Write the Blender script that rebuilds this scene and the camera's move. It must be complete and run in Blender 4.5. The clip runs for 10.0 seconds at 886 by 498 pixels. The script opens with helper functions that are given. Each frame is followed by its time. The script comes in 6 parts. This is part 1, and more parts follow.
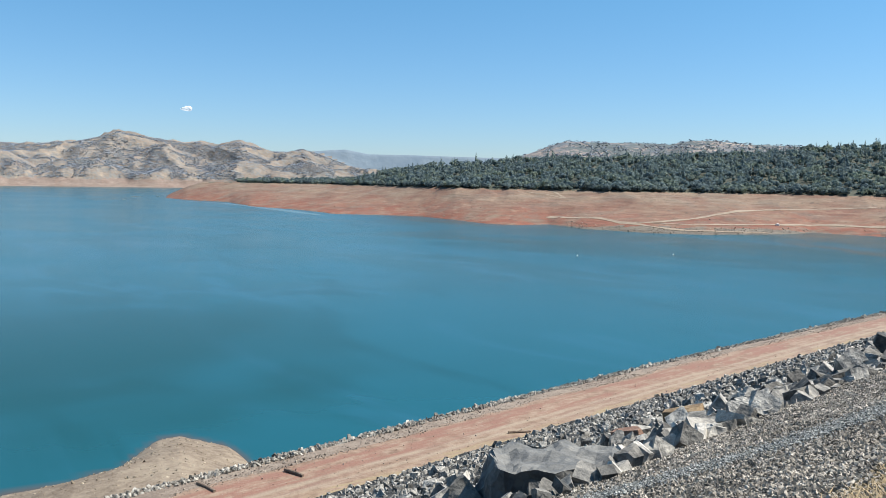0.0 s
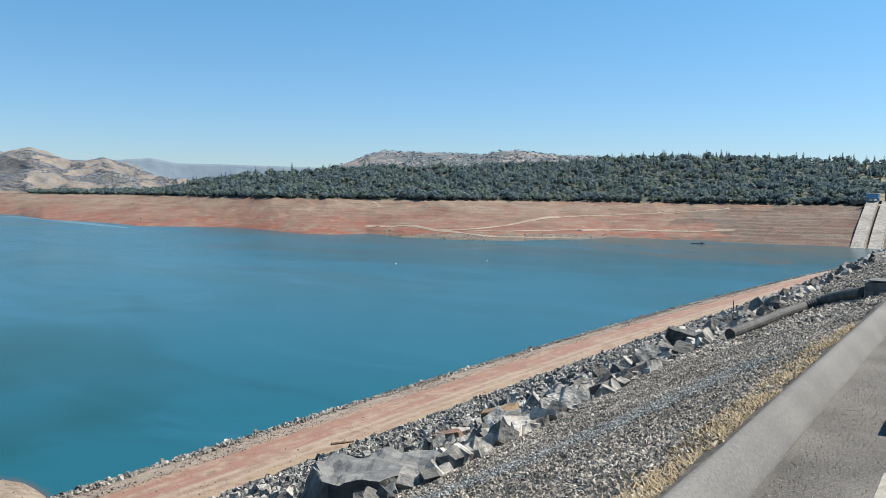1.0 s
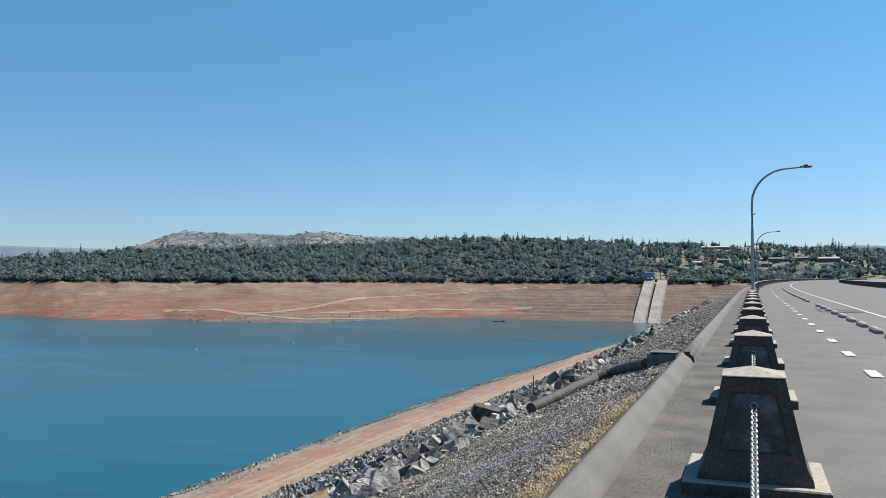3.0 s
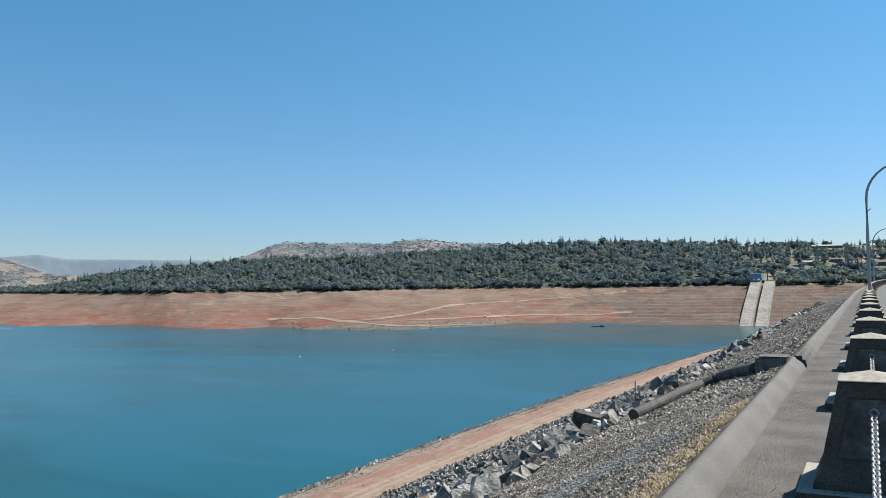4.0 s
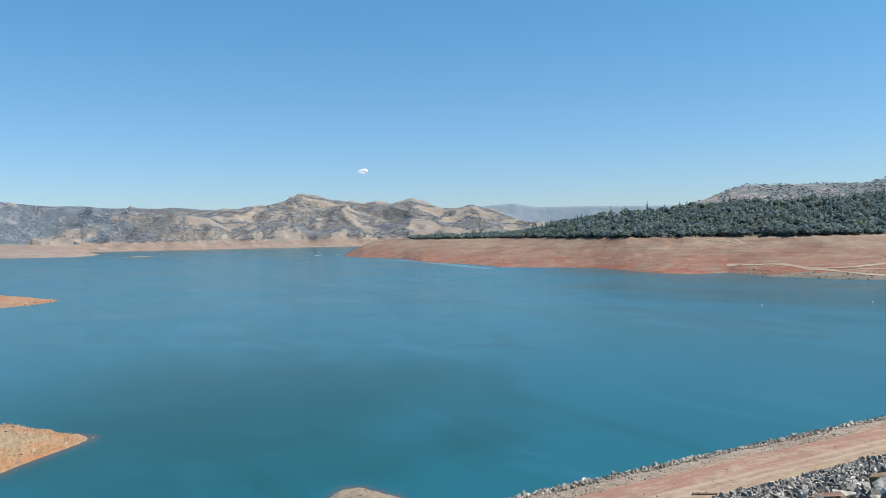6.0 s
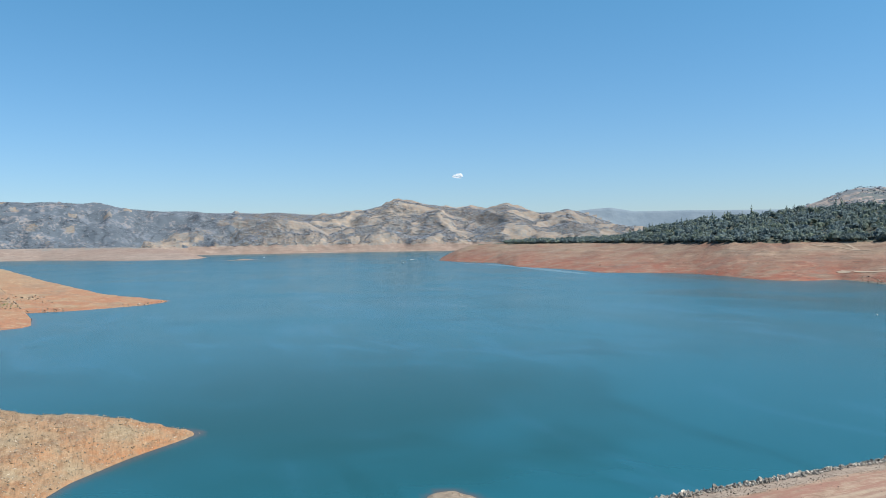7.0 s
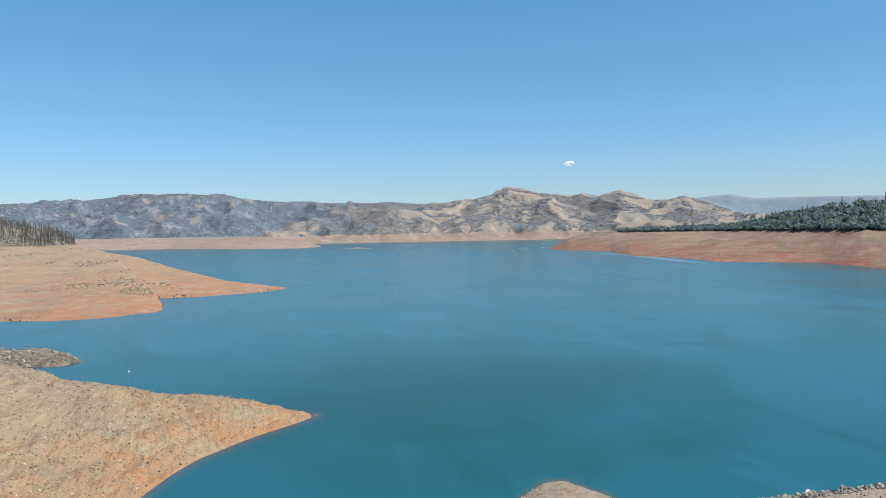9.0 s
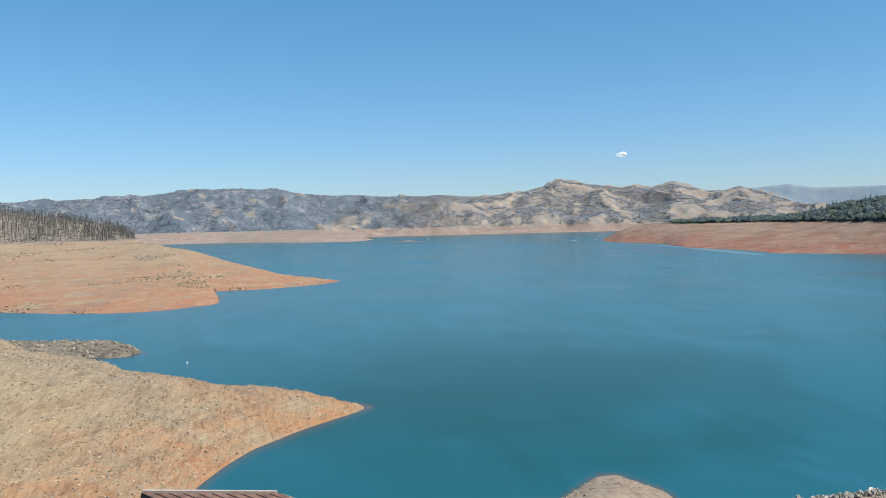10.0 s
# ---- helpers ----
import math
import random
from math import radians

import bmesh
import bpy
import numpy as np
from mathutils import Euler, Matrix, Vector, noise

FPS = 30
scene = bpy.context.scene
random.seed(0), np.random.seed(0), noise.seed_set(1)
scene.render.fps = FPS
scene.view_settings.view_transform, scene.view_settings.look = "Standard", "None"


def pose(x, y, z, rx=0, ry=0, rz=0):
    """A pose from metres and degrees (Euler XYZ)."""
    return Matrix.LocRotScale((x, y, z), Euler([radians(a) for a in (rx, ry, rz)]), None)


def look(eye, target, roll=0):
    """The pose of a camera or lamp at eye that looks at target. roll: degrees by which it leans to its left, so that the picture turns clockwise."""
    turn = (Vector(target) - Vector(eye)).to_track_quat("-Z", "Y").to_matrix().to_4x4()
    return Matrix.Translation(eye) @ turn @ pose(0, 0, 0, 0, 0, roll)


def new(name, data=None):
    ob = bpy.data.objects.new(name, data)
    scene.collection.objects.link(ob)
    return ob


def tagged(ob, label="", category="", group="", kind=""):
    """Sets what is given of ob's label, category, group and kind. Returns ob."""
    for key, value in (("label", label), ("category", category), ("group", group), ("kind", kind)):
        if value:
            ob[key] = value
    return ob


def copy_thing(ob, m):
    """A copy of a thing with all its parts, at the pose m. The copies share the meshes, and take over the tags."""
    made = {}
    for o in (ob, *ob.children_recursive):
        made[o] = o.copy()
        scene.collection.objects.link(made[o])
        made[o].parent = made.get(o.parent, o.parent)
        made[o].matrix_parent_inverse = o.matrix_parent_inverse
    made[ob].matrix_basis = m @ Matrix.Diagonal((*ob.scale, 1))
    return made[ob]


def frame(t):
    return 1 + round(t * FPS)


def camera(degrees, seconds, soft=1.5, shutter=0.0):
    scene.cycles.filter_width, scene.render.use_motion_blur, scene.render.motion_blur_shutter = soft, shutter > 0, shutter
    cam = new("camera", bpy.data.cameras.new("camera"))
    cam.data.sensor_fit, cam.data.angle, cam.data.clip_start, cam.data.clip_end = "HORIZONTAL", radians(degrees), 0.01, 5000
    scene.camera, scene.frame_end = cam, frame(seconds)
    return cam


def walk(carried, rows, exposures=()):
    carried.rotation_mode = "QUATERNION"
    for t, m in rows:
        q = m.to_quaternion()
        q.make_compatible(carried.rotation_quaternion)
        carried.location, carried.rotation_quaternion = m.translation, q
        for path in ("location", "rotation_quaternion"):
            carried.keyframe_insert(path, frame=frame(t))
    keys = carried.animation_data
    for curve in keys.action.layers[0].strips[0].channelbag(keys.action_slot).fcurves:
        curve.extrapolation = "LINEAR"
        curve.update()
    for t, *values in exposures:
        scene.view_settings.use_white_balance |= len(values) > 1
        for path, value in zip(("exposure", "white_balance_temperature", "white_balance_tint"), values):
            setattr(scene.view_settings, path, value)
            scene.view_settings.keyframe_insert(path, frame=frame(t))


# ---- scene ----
import itertools

# ------------------------------------------------------------------ camera
EYE = 1.65
cam = camera(57.8, 10.0, soft=0.5)
PATH = (
    (0.0, 85.25, -0.91, 47.70), (0.5, 85.65, -0.63, 39.97), (1.0, 86.08, -0.57, 34.76), (1.5, 87.71, -0.52, 30.09),
    (2.0, 89.29, -0.09, 24.56), (2.5, 91.06, -0.09, 21.79), (2.7, 91.65, -0.07, 21.06), (3.8, 92.50, 0.52, 21.96),
    (4.0, 92.42, 0.88, 27.94), (4.3, 92.35, 1.90, 35.25), (4.5, 92.28, 2.36, 38.04), (5.0, 91.51, 2.02, 43.25),
    (5.5, 90.00, 1.53, 51.04), (6.0, 89.04, 1.08, 59.69), (6.2, 89.08, 0.83, 61.59), (7.3, 89.58, 1.13, 68.17),
    (7.5, 89.60, 1.21, 69.45), (8.0, 89.42, 1.29, 71.83), (8.5, 89.31, 1.20, 73.37), (9.0, 88.80, 1.07, 74.30),
    (9.5, 88.44, 1.02, 75.92), (10.0, 88.36, 1.42, 77.92))
walk(cam, [(t, pose(0, 0, EYE, rx, ry, rz)) for t, rx, ry, rz in PATH],
     exposures=((0.0, 0.91), (1.0, 0.87), (1.6, 0.78), (2.5, 0.70), (4.0, 0.72), (5.5, 0.82), (7.5, 0.82), (10.0, 0.79)))

# ------------------------------------------------------------------ light
SUN_AZ, SUN_EL = -42.0, 56.0          # degrees left of the road's direction; degrees high
world = bpy.data.worlds.new("sky")
scene.world = world
world.use_nodes = True
wn = world.node_tree.nodes
sky = wn.new("ShaderNodeTexSky")
sky.sky_type, sky.sun_disc = "NISHITA", False
sky.sun_elevation, sky.sun_rotation = radians(SUN_EL), radians(-SUN_AZ)
sky.altitude, sky.air_density, sky.dust_density, sky.ozone_density = 280, 1.0, 0.25, 3.0
wn["Background"].inputs["Strength"].default_value = 0.071
wl = world.node_tree.links
wco, wsep, wmap, tint = (wn.new("ShaderNode" + k) for k in ("TexCoord", "SeparateXYZ", "MapRange", "Mix"))
wl.new(wco.outputs["Generated"], wsep.inputs[0]), wl.new(wsep.outputs[2], wmap.inputs[0])
wmap.inputs[1].default_value, wmap.inputs[2].default_value = 0.0, 0.32
tint.data_type = "RGBA"                  # pale dry haze low down, deep blue above
tint.inputs[6].default_value, tint.inputs[7].default_value = (0.67, 0.765, 0.98, 1), (0.565, 1.05, 1.14, 1)
wl.new(wmap.outputs[0], tint.inputs[0])
clear = wn.new("ShaderNodeMix")
clear.data_type, clear.blend_type = "RGBA", "MULTIPLY"
clear.inputs[0].default_value = 1.0
wl.new(sky.outputs[0], clear.inputs[6]), wl.new(tint.outputs[2], clear.inputs[7])
wl.new(clear.outputs[2], wn["Background"].inputs[0])
sun = new("sun", bpy.data.lights.new("sun", "SUN"))
sun.data.energy, sun.data.angle, sun.data.color = 5.0, radians(0.53), (1.0, 0.94, 0.85)
a, e = radians(SUN_AZ), radians(SUN_EL)
sun.matrix_world = look((-math.sin(a) * math.cos(e) * 100, math.cos(a) * math.cos(e) * 100, math.sin(e) * 100), (0, 0, 0))

# ------------------------------------------------------------------ materials
TONE = 0.645                             # every base colour below is scaled by this


def toned(c):
    return tuple(v * TONE for v in c)


def material(name, colors, scale=1.0, rough=0.85, bump=0.3, bump_scale=None, metal=0.0, stretch=(1, 1, 1), detail=8, island=False, per_object=0.0, coarse=0.12):
    """A surface of mixed colours: noise at two scales, fine relief, and a change of tone from piece to piece."""
    colors = [toned(c) for c in colors]
    m = bpy.data.materials.new(name)
    m.use_nodes = True
    nt = m.node_tree
    N, L = nt.nodes, nt.links
    bsdf = N["Principled BSDF"]
    bsdf.inputs["Roughness"].default_value, bsdf.inputs["Metallic"].default_value = rough, metal
    co = N.new("ShaderNodeTexCoord")
    mp = N.new("ShaderNodeMapping")
    mp.inputs["Scale"].default_value = stretch
    L.new(co.outputs["Object"], mp.inputs[0])
    fine, big = N.new("ShaderNodeTexNoise"), N.new("ShaderNodeTexNoise")
    fine.inputs["Scale"].default_value, fine.inputs["Detail"].default_value, fine.inputs["Roughness"].default_value = scale, detail, 0.65
    big.inputs["Scale"].default_value, big.inputs["Detail"].default_value = scale * coarse, 5
    for n in (fine, big):
        L.new(mp.outputs[0], n.inputs["Vector"])
    mix = N.new("ShaderNodeMix")
    mix.data_type = "FLOAT"
    mix.inputs[0].default_value = 0.32
    L.new(fine.outputs[0], mix.inputs[2]), L.new(big.outputs[0], mix.inputs[3])
    ramp = N.new("ShaderNodeValToRGB")
    el = ramp.color_ramp.elements
    lo, hi = 0.41, 0.59
    while len(el) < len(colors):
        el.new(0.5)
    for i, c in enumerate(colors):
        el[i].position = lo + (hi - lo) * i / max(1, len(colors) - 1)
        el[i].color = (*c, 1)
    L.new(mix.outputs[0], ramp.inputs[0])
    out = ramp.outputs[0]
    if island or per_object:
        src = N.new("ShaderNodeNewGeometry").outputs["Random Per Island"] if island else N.new("ShaderNodeObjectInfo").outputs["Random"]
        rng = N.new("ShaderNodeMapRange")
        amount = per_object or 0.55
        rng.inputs[3].default_value, rng.inputs[4].default_value = 1 - amount, 1 + amount
        L.new(src, rng.inputs[0])
        mul = N.new("ShaderNodeVectorMath")
        mul.operation = "SCALE"
        L.new(out, mul.inputs[0]), L.new(rng.outputs[0], mul.inputs["Scale"])
        out = mul.outputs[0]
    L.new(out, bsdf.inputs["Base Color"])
    if bump:
        bn = N.new("ShaderNodeTexNoise")
        bn.inputs["Scale"].default_value, bn.inputs["Detail"].default_value = bump_scale or scale * 2, 6
        L.new(mp.outputs[0], bn.inputs["Vector"])
        bp = N.new("ShaderNodeBump")
        bp.inputs["Strength"].default_value, bp.inputs["Distance"].default_value = bump, 0.4 / (bump_scale or scale * 2)
        L.new(bn.outputs[0], bp.inputs["Height"])
        L.new(bp.outputs[0], bsdf.inputs["Normal"])
    return m



def soil(name, pale, warm, dark, blotch=0.006, strata=0.5, speck=0.25, bump=0.5, bump_scale=0.25, warm_to=0.55, low_z=-44.35, low_span=30.0, low=None, lines=0.6, furrow=0.0, rocky=0.0):
    """Bare lake-bed soil: wide blotches, thin level lines left by the falling water, small dark and pale specks."""
    m = bpy.data.materials.new(name)
    m.use_nodes = True
    pale, warm, dark, low = toned(pale), toned(warm), toned(dark), low and toned(low)
    N, L = m.node_tree.nodes, m.node_tree.links
    bsdf = N["Principled BSDF"]
    bsdf.inputs["Roughness"].default_value = 0.95
    co = N.new("ShaderNodeTexCoord")

    def noise_at(scale, detail, stretch, rough=0.6):
        mp = N.new("ShaderNodeMapping")
        mp.inputs["Scale"].default_value = stretch
        n = N.new("ShaderNodeTexNoise")
        n.inputs["Scale"].default_value, n.inputs["Detail"].default_value, n.inputs["Roughness"].default_value = scale, detail, rough
        L.new(co.outputs["Object"], mp.inputs[0]), L.new(mp.outputs[0], n.inputs["Vector"])
        return n.outputs[0]

    def ramp_of(src, lo, hi):
        r = N.new("ShaderNodeMapRange")
        r.inputs[1].default_value, r.inputs[2].default_value = lo, hi
        L.new(src, r.inputs[0])
        return r.outputs[0]

    def blend(fac, a, b, amount=1.0, mode="MIX"):
        x = N.new("ShaderNodeMix")
        x.data_type, x.blend_type = "RGBA", mode
        if amount != 1.0:
            k = N.new("ShaderNodeMath")
            k.operation = "MULTIPLY"
            k.inputs[1].default_value = amount
            L.new(fac, k.inputs[0])
            fac = k.outputs[0]
        L.new(fac, x.inputs[0])
        for i, v in ((6, a), (7, b)):
            if isinstance(v, tuple):
                x.inputs[i].default_value = (*v, 1)
            else:
                L.new(v, x.inputs[i])
        return x.outputs[2]

    col = blend(ramp_of(noise_at(blotch, 6, (1, 1, 3)), 0.40, warm_to + 0.05), pale, warm)
    if low:
        g = N.new("ShaderNodeSeparateXYZ")
        L.new(co.outputs["Object"], g.inputs[0])
        near = ramp_of(g.outputs[2], low_z + low_span, low_z)
        wob = N.new("ShaderNodeMath")
        wob.operation = "MULTIPLY"
        L.new(near, wob.inputs[0]), L.new(ramp_of(noise_at(blotch * 2.5, 5, (1, 1, 2)), 0.33, 0.55), wob.inputs[1])
        col = blend(wob.outputs[0], col, low)
    level = ramp_of(noise_at(1.0, 6, (0.013, 0.013, strata), 0.75), 0.48, 0.62)
    if rocky:                            # grey stony ground that shows through in ragged patches
        col = blend(ramp_of(noise_at(blotch * 1.3, 8, (1, 1, 2.5), 0.72), 0.53, 0.58), col, toned((0.19, 0.165, 0.135)), rocky)
    col = blend(level, col, (0.62, 0.55, 0.50), lines, "MULTIPLY")
    thin = ramp_of(noise_at(1.0, 4, (0.02, 0.02, strata * 2.6), 0.8), 0.52, 0.60)
    col = blend(thin, col, (0.66, 0.58, 0.52), lines * 0.8, "MULTIPLY")
    col = blend(ramp_of(noise_at(speck, 6, (1, 1, 1), 0.7), 0.54, 0.67), col, dark, 0.75)
    col = blend(ramp_of(noise_at(speck * 0.35, 7, (1, 1, 4), 0.75), 0.53, 0.67), col, tuple(min(0.6, c * 1.45) for c in pale), 0.6)
    if furrow:
        col = blend(ramp_of(noise_at(furrow, 5, (0.16, 1.3, 1.0), 0.7), 0.46, 0.64), col, (0.60, 0.53, 0.46), 0.8, "MULTIPLY")
        col = blend(ramp_of(noise_at(furrow * 0.3, 5, (1, 1, 1), 0.7), 0.47, 0.62), col, tuple(c * 0.8 for c in pale), 0.5)
    L.new(col, bsdf.inputs["Base Color"])
    bn = noise_at(bump_scale, 8, (1, 1, 1) if not furrow else (0.25, 1.2, 1), 0.7)
    bp = N.new("ShaderNodeBump")
    bp.inputs["Strength"].default_value, bp.inputs["Distance"].default_value = bump, 0.5 / bump_scale
    L.new(bn, bp.inputs["Height"]), L.new(bp.outputs[0], bsdf.inputs["Normal"])
    return m


SOIL_RED = soil("red_lake_soil", (0.272, 0.198, 0.14), (0.22, 0.118, 0.08), (0.085, 0.067, 0.052), low=(0.268, 0.086, 0.049), blotch=0.014, warm_to=0.56, speck=0.16, strata=0.35, lines=0.55, low_span=26, rocky=0.35)
SOIL_TAN = soil("tan_lake_soil", (0.355, 0.276, 0.176), (0.34, 0.228, 0.138), (0.15, 0.115, 0.085), blotch=0.02, low=(0.37, 0.17, 0.09), low_span=26, speck=0.35, bump=0.7, bump_scale=0.35, lines=0.15, strata=0.5, rocky=0.35)
SOIL_NEAR = soil("stony_tan_soil", (0.378, 0.303, 0.195), (0.385, 0.292, 0.178), (0.19, 0.155, 0.115), blotch=0.03, low=(0.43, 0.205, 0.088), low_span=12, speck=1.6, strata=1.6, bump=0.9, bump_scale=1.1, lines=0.5, furrow=0.7, rocky=0.35)
SOIL_BROWN = soil("terraced_brown_soil", (0.205, 0.158, 0.122), (0.185, 0.108, 0.077), (0.065, 0.053, 0.045), low=(0.17, 0.105, 0.078), blotch=0.015, warm_to=0.58, speck=0.14, strata=0.7, lines=0.95, bump=0.9, rocky=0.6)
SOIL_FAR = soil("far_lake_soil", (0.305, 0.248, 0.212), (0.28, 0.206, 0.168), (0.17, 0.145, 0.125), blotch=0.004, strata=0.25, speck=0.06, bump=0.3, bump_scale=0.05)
FOREST_FLOOR = material("forest_floor", [(0.04, 0.05, 0.036), (0.06, 0.07, 0.048), (0.09, 0.09, 0.06)], 0.06, bump=0.5)
GRASS_DRY = material("dry_grass_hill", [(0.20, 0.163, 0.133), (0.245, 0.20, 0.16), (0.295, 0.24, 0.19), (0.36, 0.295, 0.228)], 0.03, bump=0.5, bump_scale=0.05)
SCRUB_GROUND = material("dry_scrub_ground", [(0.07, 0.075, 0.05), (0.13, 0.12, 0.078), (0.205, 0.178, 0.115), (0.29, 0.25, 0.17)], 0.03, bump=0.5, bump_scale=0.1)
# distance haze is painted into the blue-grey of the next three materials
HAZED_WOODS = material("hazed_wooded_hill", [(0.135, 0.17, 0.22), (0.155, 0.188, 0.232), (0.215, 0.21, 0.22), (0.275, 0.248, 0.235)], 0.045, bump=0.4, bump_scale=0.03)
RIDGE_HAZED = material("hazed_distant_ridge", [(0.16, 0.23, 0.30), (0.21, 0.28, 0.34)], 0.006, bump=0.2)
MOUNTAIN = material("hazed_wooded_mountain", [(0.14, 0.165, 0.195), (0.205, 0.20, 0.205), (0.31, 0.258, 0.23), (0.40, 0.335, 0.295)], 0.02, bump=0.5, bump_scale=0.03)
BURNT = material("burnt_brush_ground", [(0.11, 0.098, 0.083), (0.19, 0.163, 0.13), (0.31, 0.262, 0.205)], 0.12, bump=0.8)
STONY = material("stony_shore", [(0.096, 0.080, 0.062), (0.160, 0.136, 0.106), (0.240, 0.204, 0.156)], 0.35, bump=0.9, bump_scale=0.6)
ASPHALT = material("worn_asphalt", [(0.082, 0.075, 0.065), (0.128, 0.117, 0.103), (0.18, 0.164, 0.144)], 55.0, rough=0.7, bump=0.4, bump_scale=90, coarse=0.02)
WALKWAY = material("gravelly_asphalt", [(0.06, 0.055, 0.049), (0.118, 0.109, 0.097), (0.20, 0.185, 0.165)], 70.0, rough=0.95, bump=0.9, bump_scale=110, coarse=0.02)
CONCRETE = material("weathered_concrete", [(0.145, 0.139, 0.129), (0.188, 0.18, 0.167), (0.236, 0.225, 0.208)], 55.0, rough=0.9, bump=0.5, bump_scale=80, coarse=0.03)
# post concrete, darkened for the faces that stand in shade
POST_CONCRETE = material("shaded_aggregate_concrete", [(0.071, 0.059, 0.044), (0.103, 0.086, 0.066), (0.158, 0.133, 0.103)], 60.0, rough=0.92, bump=0.6, bump_scale=80, coarse=0.05)
# shade between the gravel stones is painted into this dark base
SHADE_GRAVEL_BED = material("gap_shade_gravel_bed", [(0.035, 0.032, 0.027), (0.08, 0.074, 0.064), (0.16, 0.15, 0.13)], 14.0, rough=0.95, bump=0.9, bump_scale=30)
GRAVEL = material("gravel_stones", [(0.262, 0.235, 0.195), (0.40, 0.363, 0.308), (0.58, 0.53, 0.455)], 6.0, rough=0.9, bump=0.0, island=True)
ROCK = material("grey_blasted_rock", [(0.105, 0.108, 0.104), (0.16, 0.16, 0.152), (0.225, 0.222, 0.208), (0.32, 0.31, 0.285)], 6.0, rough=0.85, bump=1.0, bump_scale=5.5, per_object=0.62, coarse=0.5)
ROCK_STUFF = material("grey_rock_fill", [(0.145, 0.143, 0.134), (0.29, 0.281, 0.258), (0.48, 0.455, 0.405)], 5.0, rough=0.85, bump=1.0, bump_scale=5, island=True, per_object=0.7)
# near black: the shade in gaps between rocks, put into the colour
SHADE_ROCK_BED = material("gap_shade_rock_bed", [(0.015, 0.015, 0.014), (0.035, 0.034, 0.032), (0.08, 0.077, 0.072)], 1.5, rough=0.95, bump=0.8, bump_scale=4)
DIRT = material("dirt_road", [(0.225, 0.143, 0.098), (0.295, 0.198, 0.14), (0.335, 0.235, 0.168), (0.37, 0.272, 0.198)], 0.8, bump=0.5, bump_scale=3, coarse=0.2)


def along_bands(m, bands):
    """Colours that lie in long uneven bands along the track, by the distance across it."""
    N, L = m.node_tree.nodes, m.node_tree.links
    bsdf, co, at = N["Principled BSDF"], N.new("ShaderNodeTexCoord"), N.new("ShaderNodeAttribute")
    at.attribute_name = "across"
    for color, lo, hi, cover, seed in bands:
        base = bsdf.inputs["Base Color"].links[0].from_socket
        mp, n = N.new("ShaderNodeMapping"), N.new("ShaderNodeTexNoise")
        mp.inputs["Scale"].default_value, mp.inputs["Location"].default_value = (0.9, 0.13, 1), (seed, 0, 0)
        n.inputs["Scale"].default_value, n.inputs["Detail"].default_value, n.inputs["Roughness"].default_value = 1.0, 7, 0.7
        L.new(co.outputs["Object"], mp.inputs[0]), L.new(mp.outputs[0], n.inputs["Vector"])
        rise, fall = N.new("ShaderNodeMapRange"), N.new("ShaderNodeMapRange")
        rise.interpolation_type = fall.interpolation_type = "SMOOTHSTEP"
        rise.inputs[1].default_value, rise.inputs[2].default_value = lo - 0.6, lo + 0.6
        fall.inputs[1].default_value, fall.inputs[2].default_value = hi + 0.6, hi - 0.6
        spread = N.new("ShaderNodeMapRange")
        spread.inputs[1].default_value, spread.inputs[2].default_value = 0.62 - cover * 0.3, 0.72 - cover * 0.3
        a, b, mx = N.new("ShaderNodeMath"), N.new("ShaderNodeMath"), N.new("ShaderNodeMix")
        a.operation = b.operation = "MULTIPLY"
        mx.data_type = "RGBA"
        mx.inputs[7].default_value = (*toned(color), 1)
        L.new(at.outputs["Fac"], rise.inputs[0]), L.new(at.outputs["Fac"], fall.inputs[0]), L.new(n.outputs[0], spread.inputs[0])
        L.new(rise.outputs[0], a.inputs[0]), L.new(fall.outputs[0], a.inputs[1])
        L.new(a.outputs[0], b.inputs[0]), L.new(spread.outputs[0], b.inputs[1])
        L.new(b.outputs[0], mx.inputs[0]), L.new(base, mx.inputs[6]), L.new(mx.outputs[2], bsdf.inputs["Base Color"])


along_bands(DIRT, (((0.285, 0.148, 0.108), 67.0, 71.6, 0.6, 0.0), ((0.345, 0.265, 0.16), 61.5, 64.2, 0.55, 3.0), ((0.27, 0.168, 0.125), 63.8, 67.2, 0.4, 7.0), ((0.41, 0.34, 0.25), 64.6, 65.1, 0.75, 11.0), ((0.41, 0.34, 0.25), 66.4, 66.9, 0.7, 15.0)))
SAND = material("sandy_spit", [(0.20, 0.15, 0.105), (0.275, 0.215, 0.155), (0.34, 0.275, 0.20)], 0.6, bump=0.7, bump_scale=2.0)
# oak and pine leaves, raised and blued to take in the haze before them
LEAF = material("hazed_foliage", [(0.172, 0.245, 0.272), (0.215, 0.29, 0.288), (0.28, 0.345, 0.266)], 0.05, rough=0.9, bump=0.0, island=True, per_object=0.28, coarse=0.4)
# far scrub: lighter and bluer than real leaves, with the haze mixed in
LEAF_HAZED = material("oak_scrub", [(0.25, 0.298, 0.372), (0.277, 0.327, 0.39), (0.305, 0.35, 0.393)], 0.02, rough=0.95, bump=0.0, island=True, per_object=0.22)
STEEL = material("galvanised_steel", [(0.42, 0.43, 0.44), (0.52, 0.53, 0.54)], 6.0, rough=0.45, bump=0.05, metal=0.8)
PAINT = material("worn_white_paint", [(0.55, 0.55, 0.53), (0.72, 0.72, 0.70)], 12.0, rough=0.8, bump=0.1)


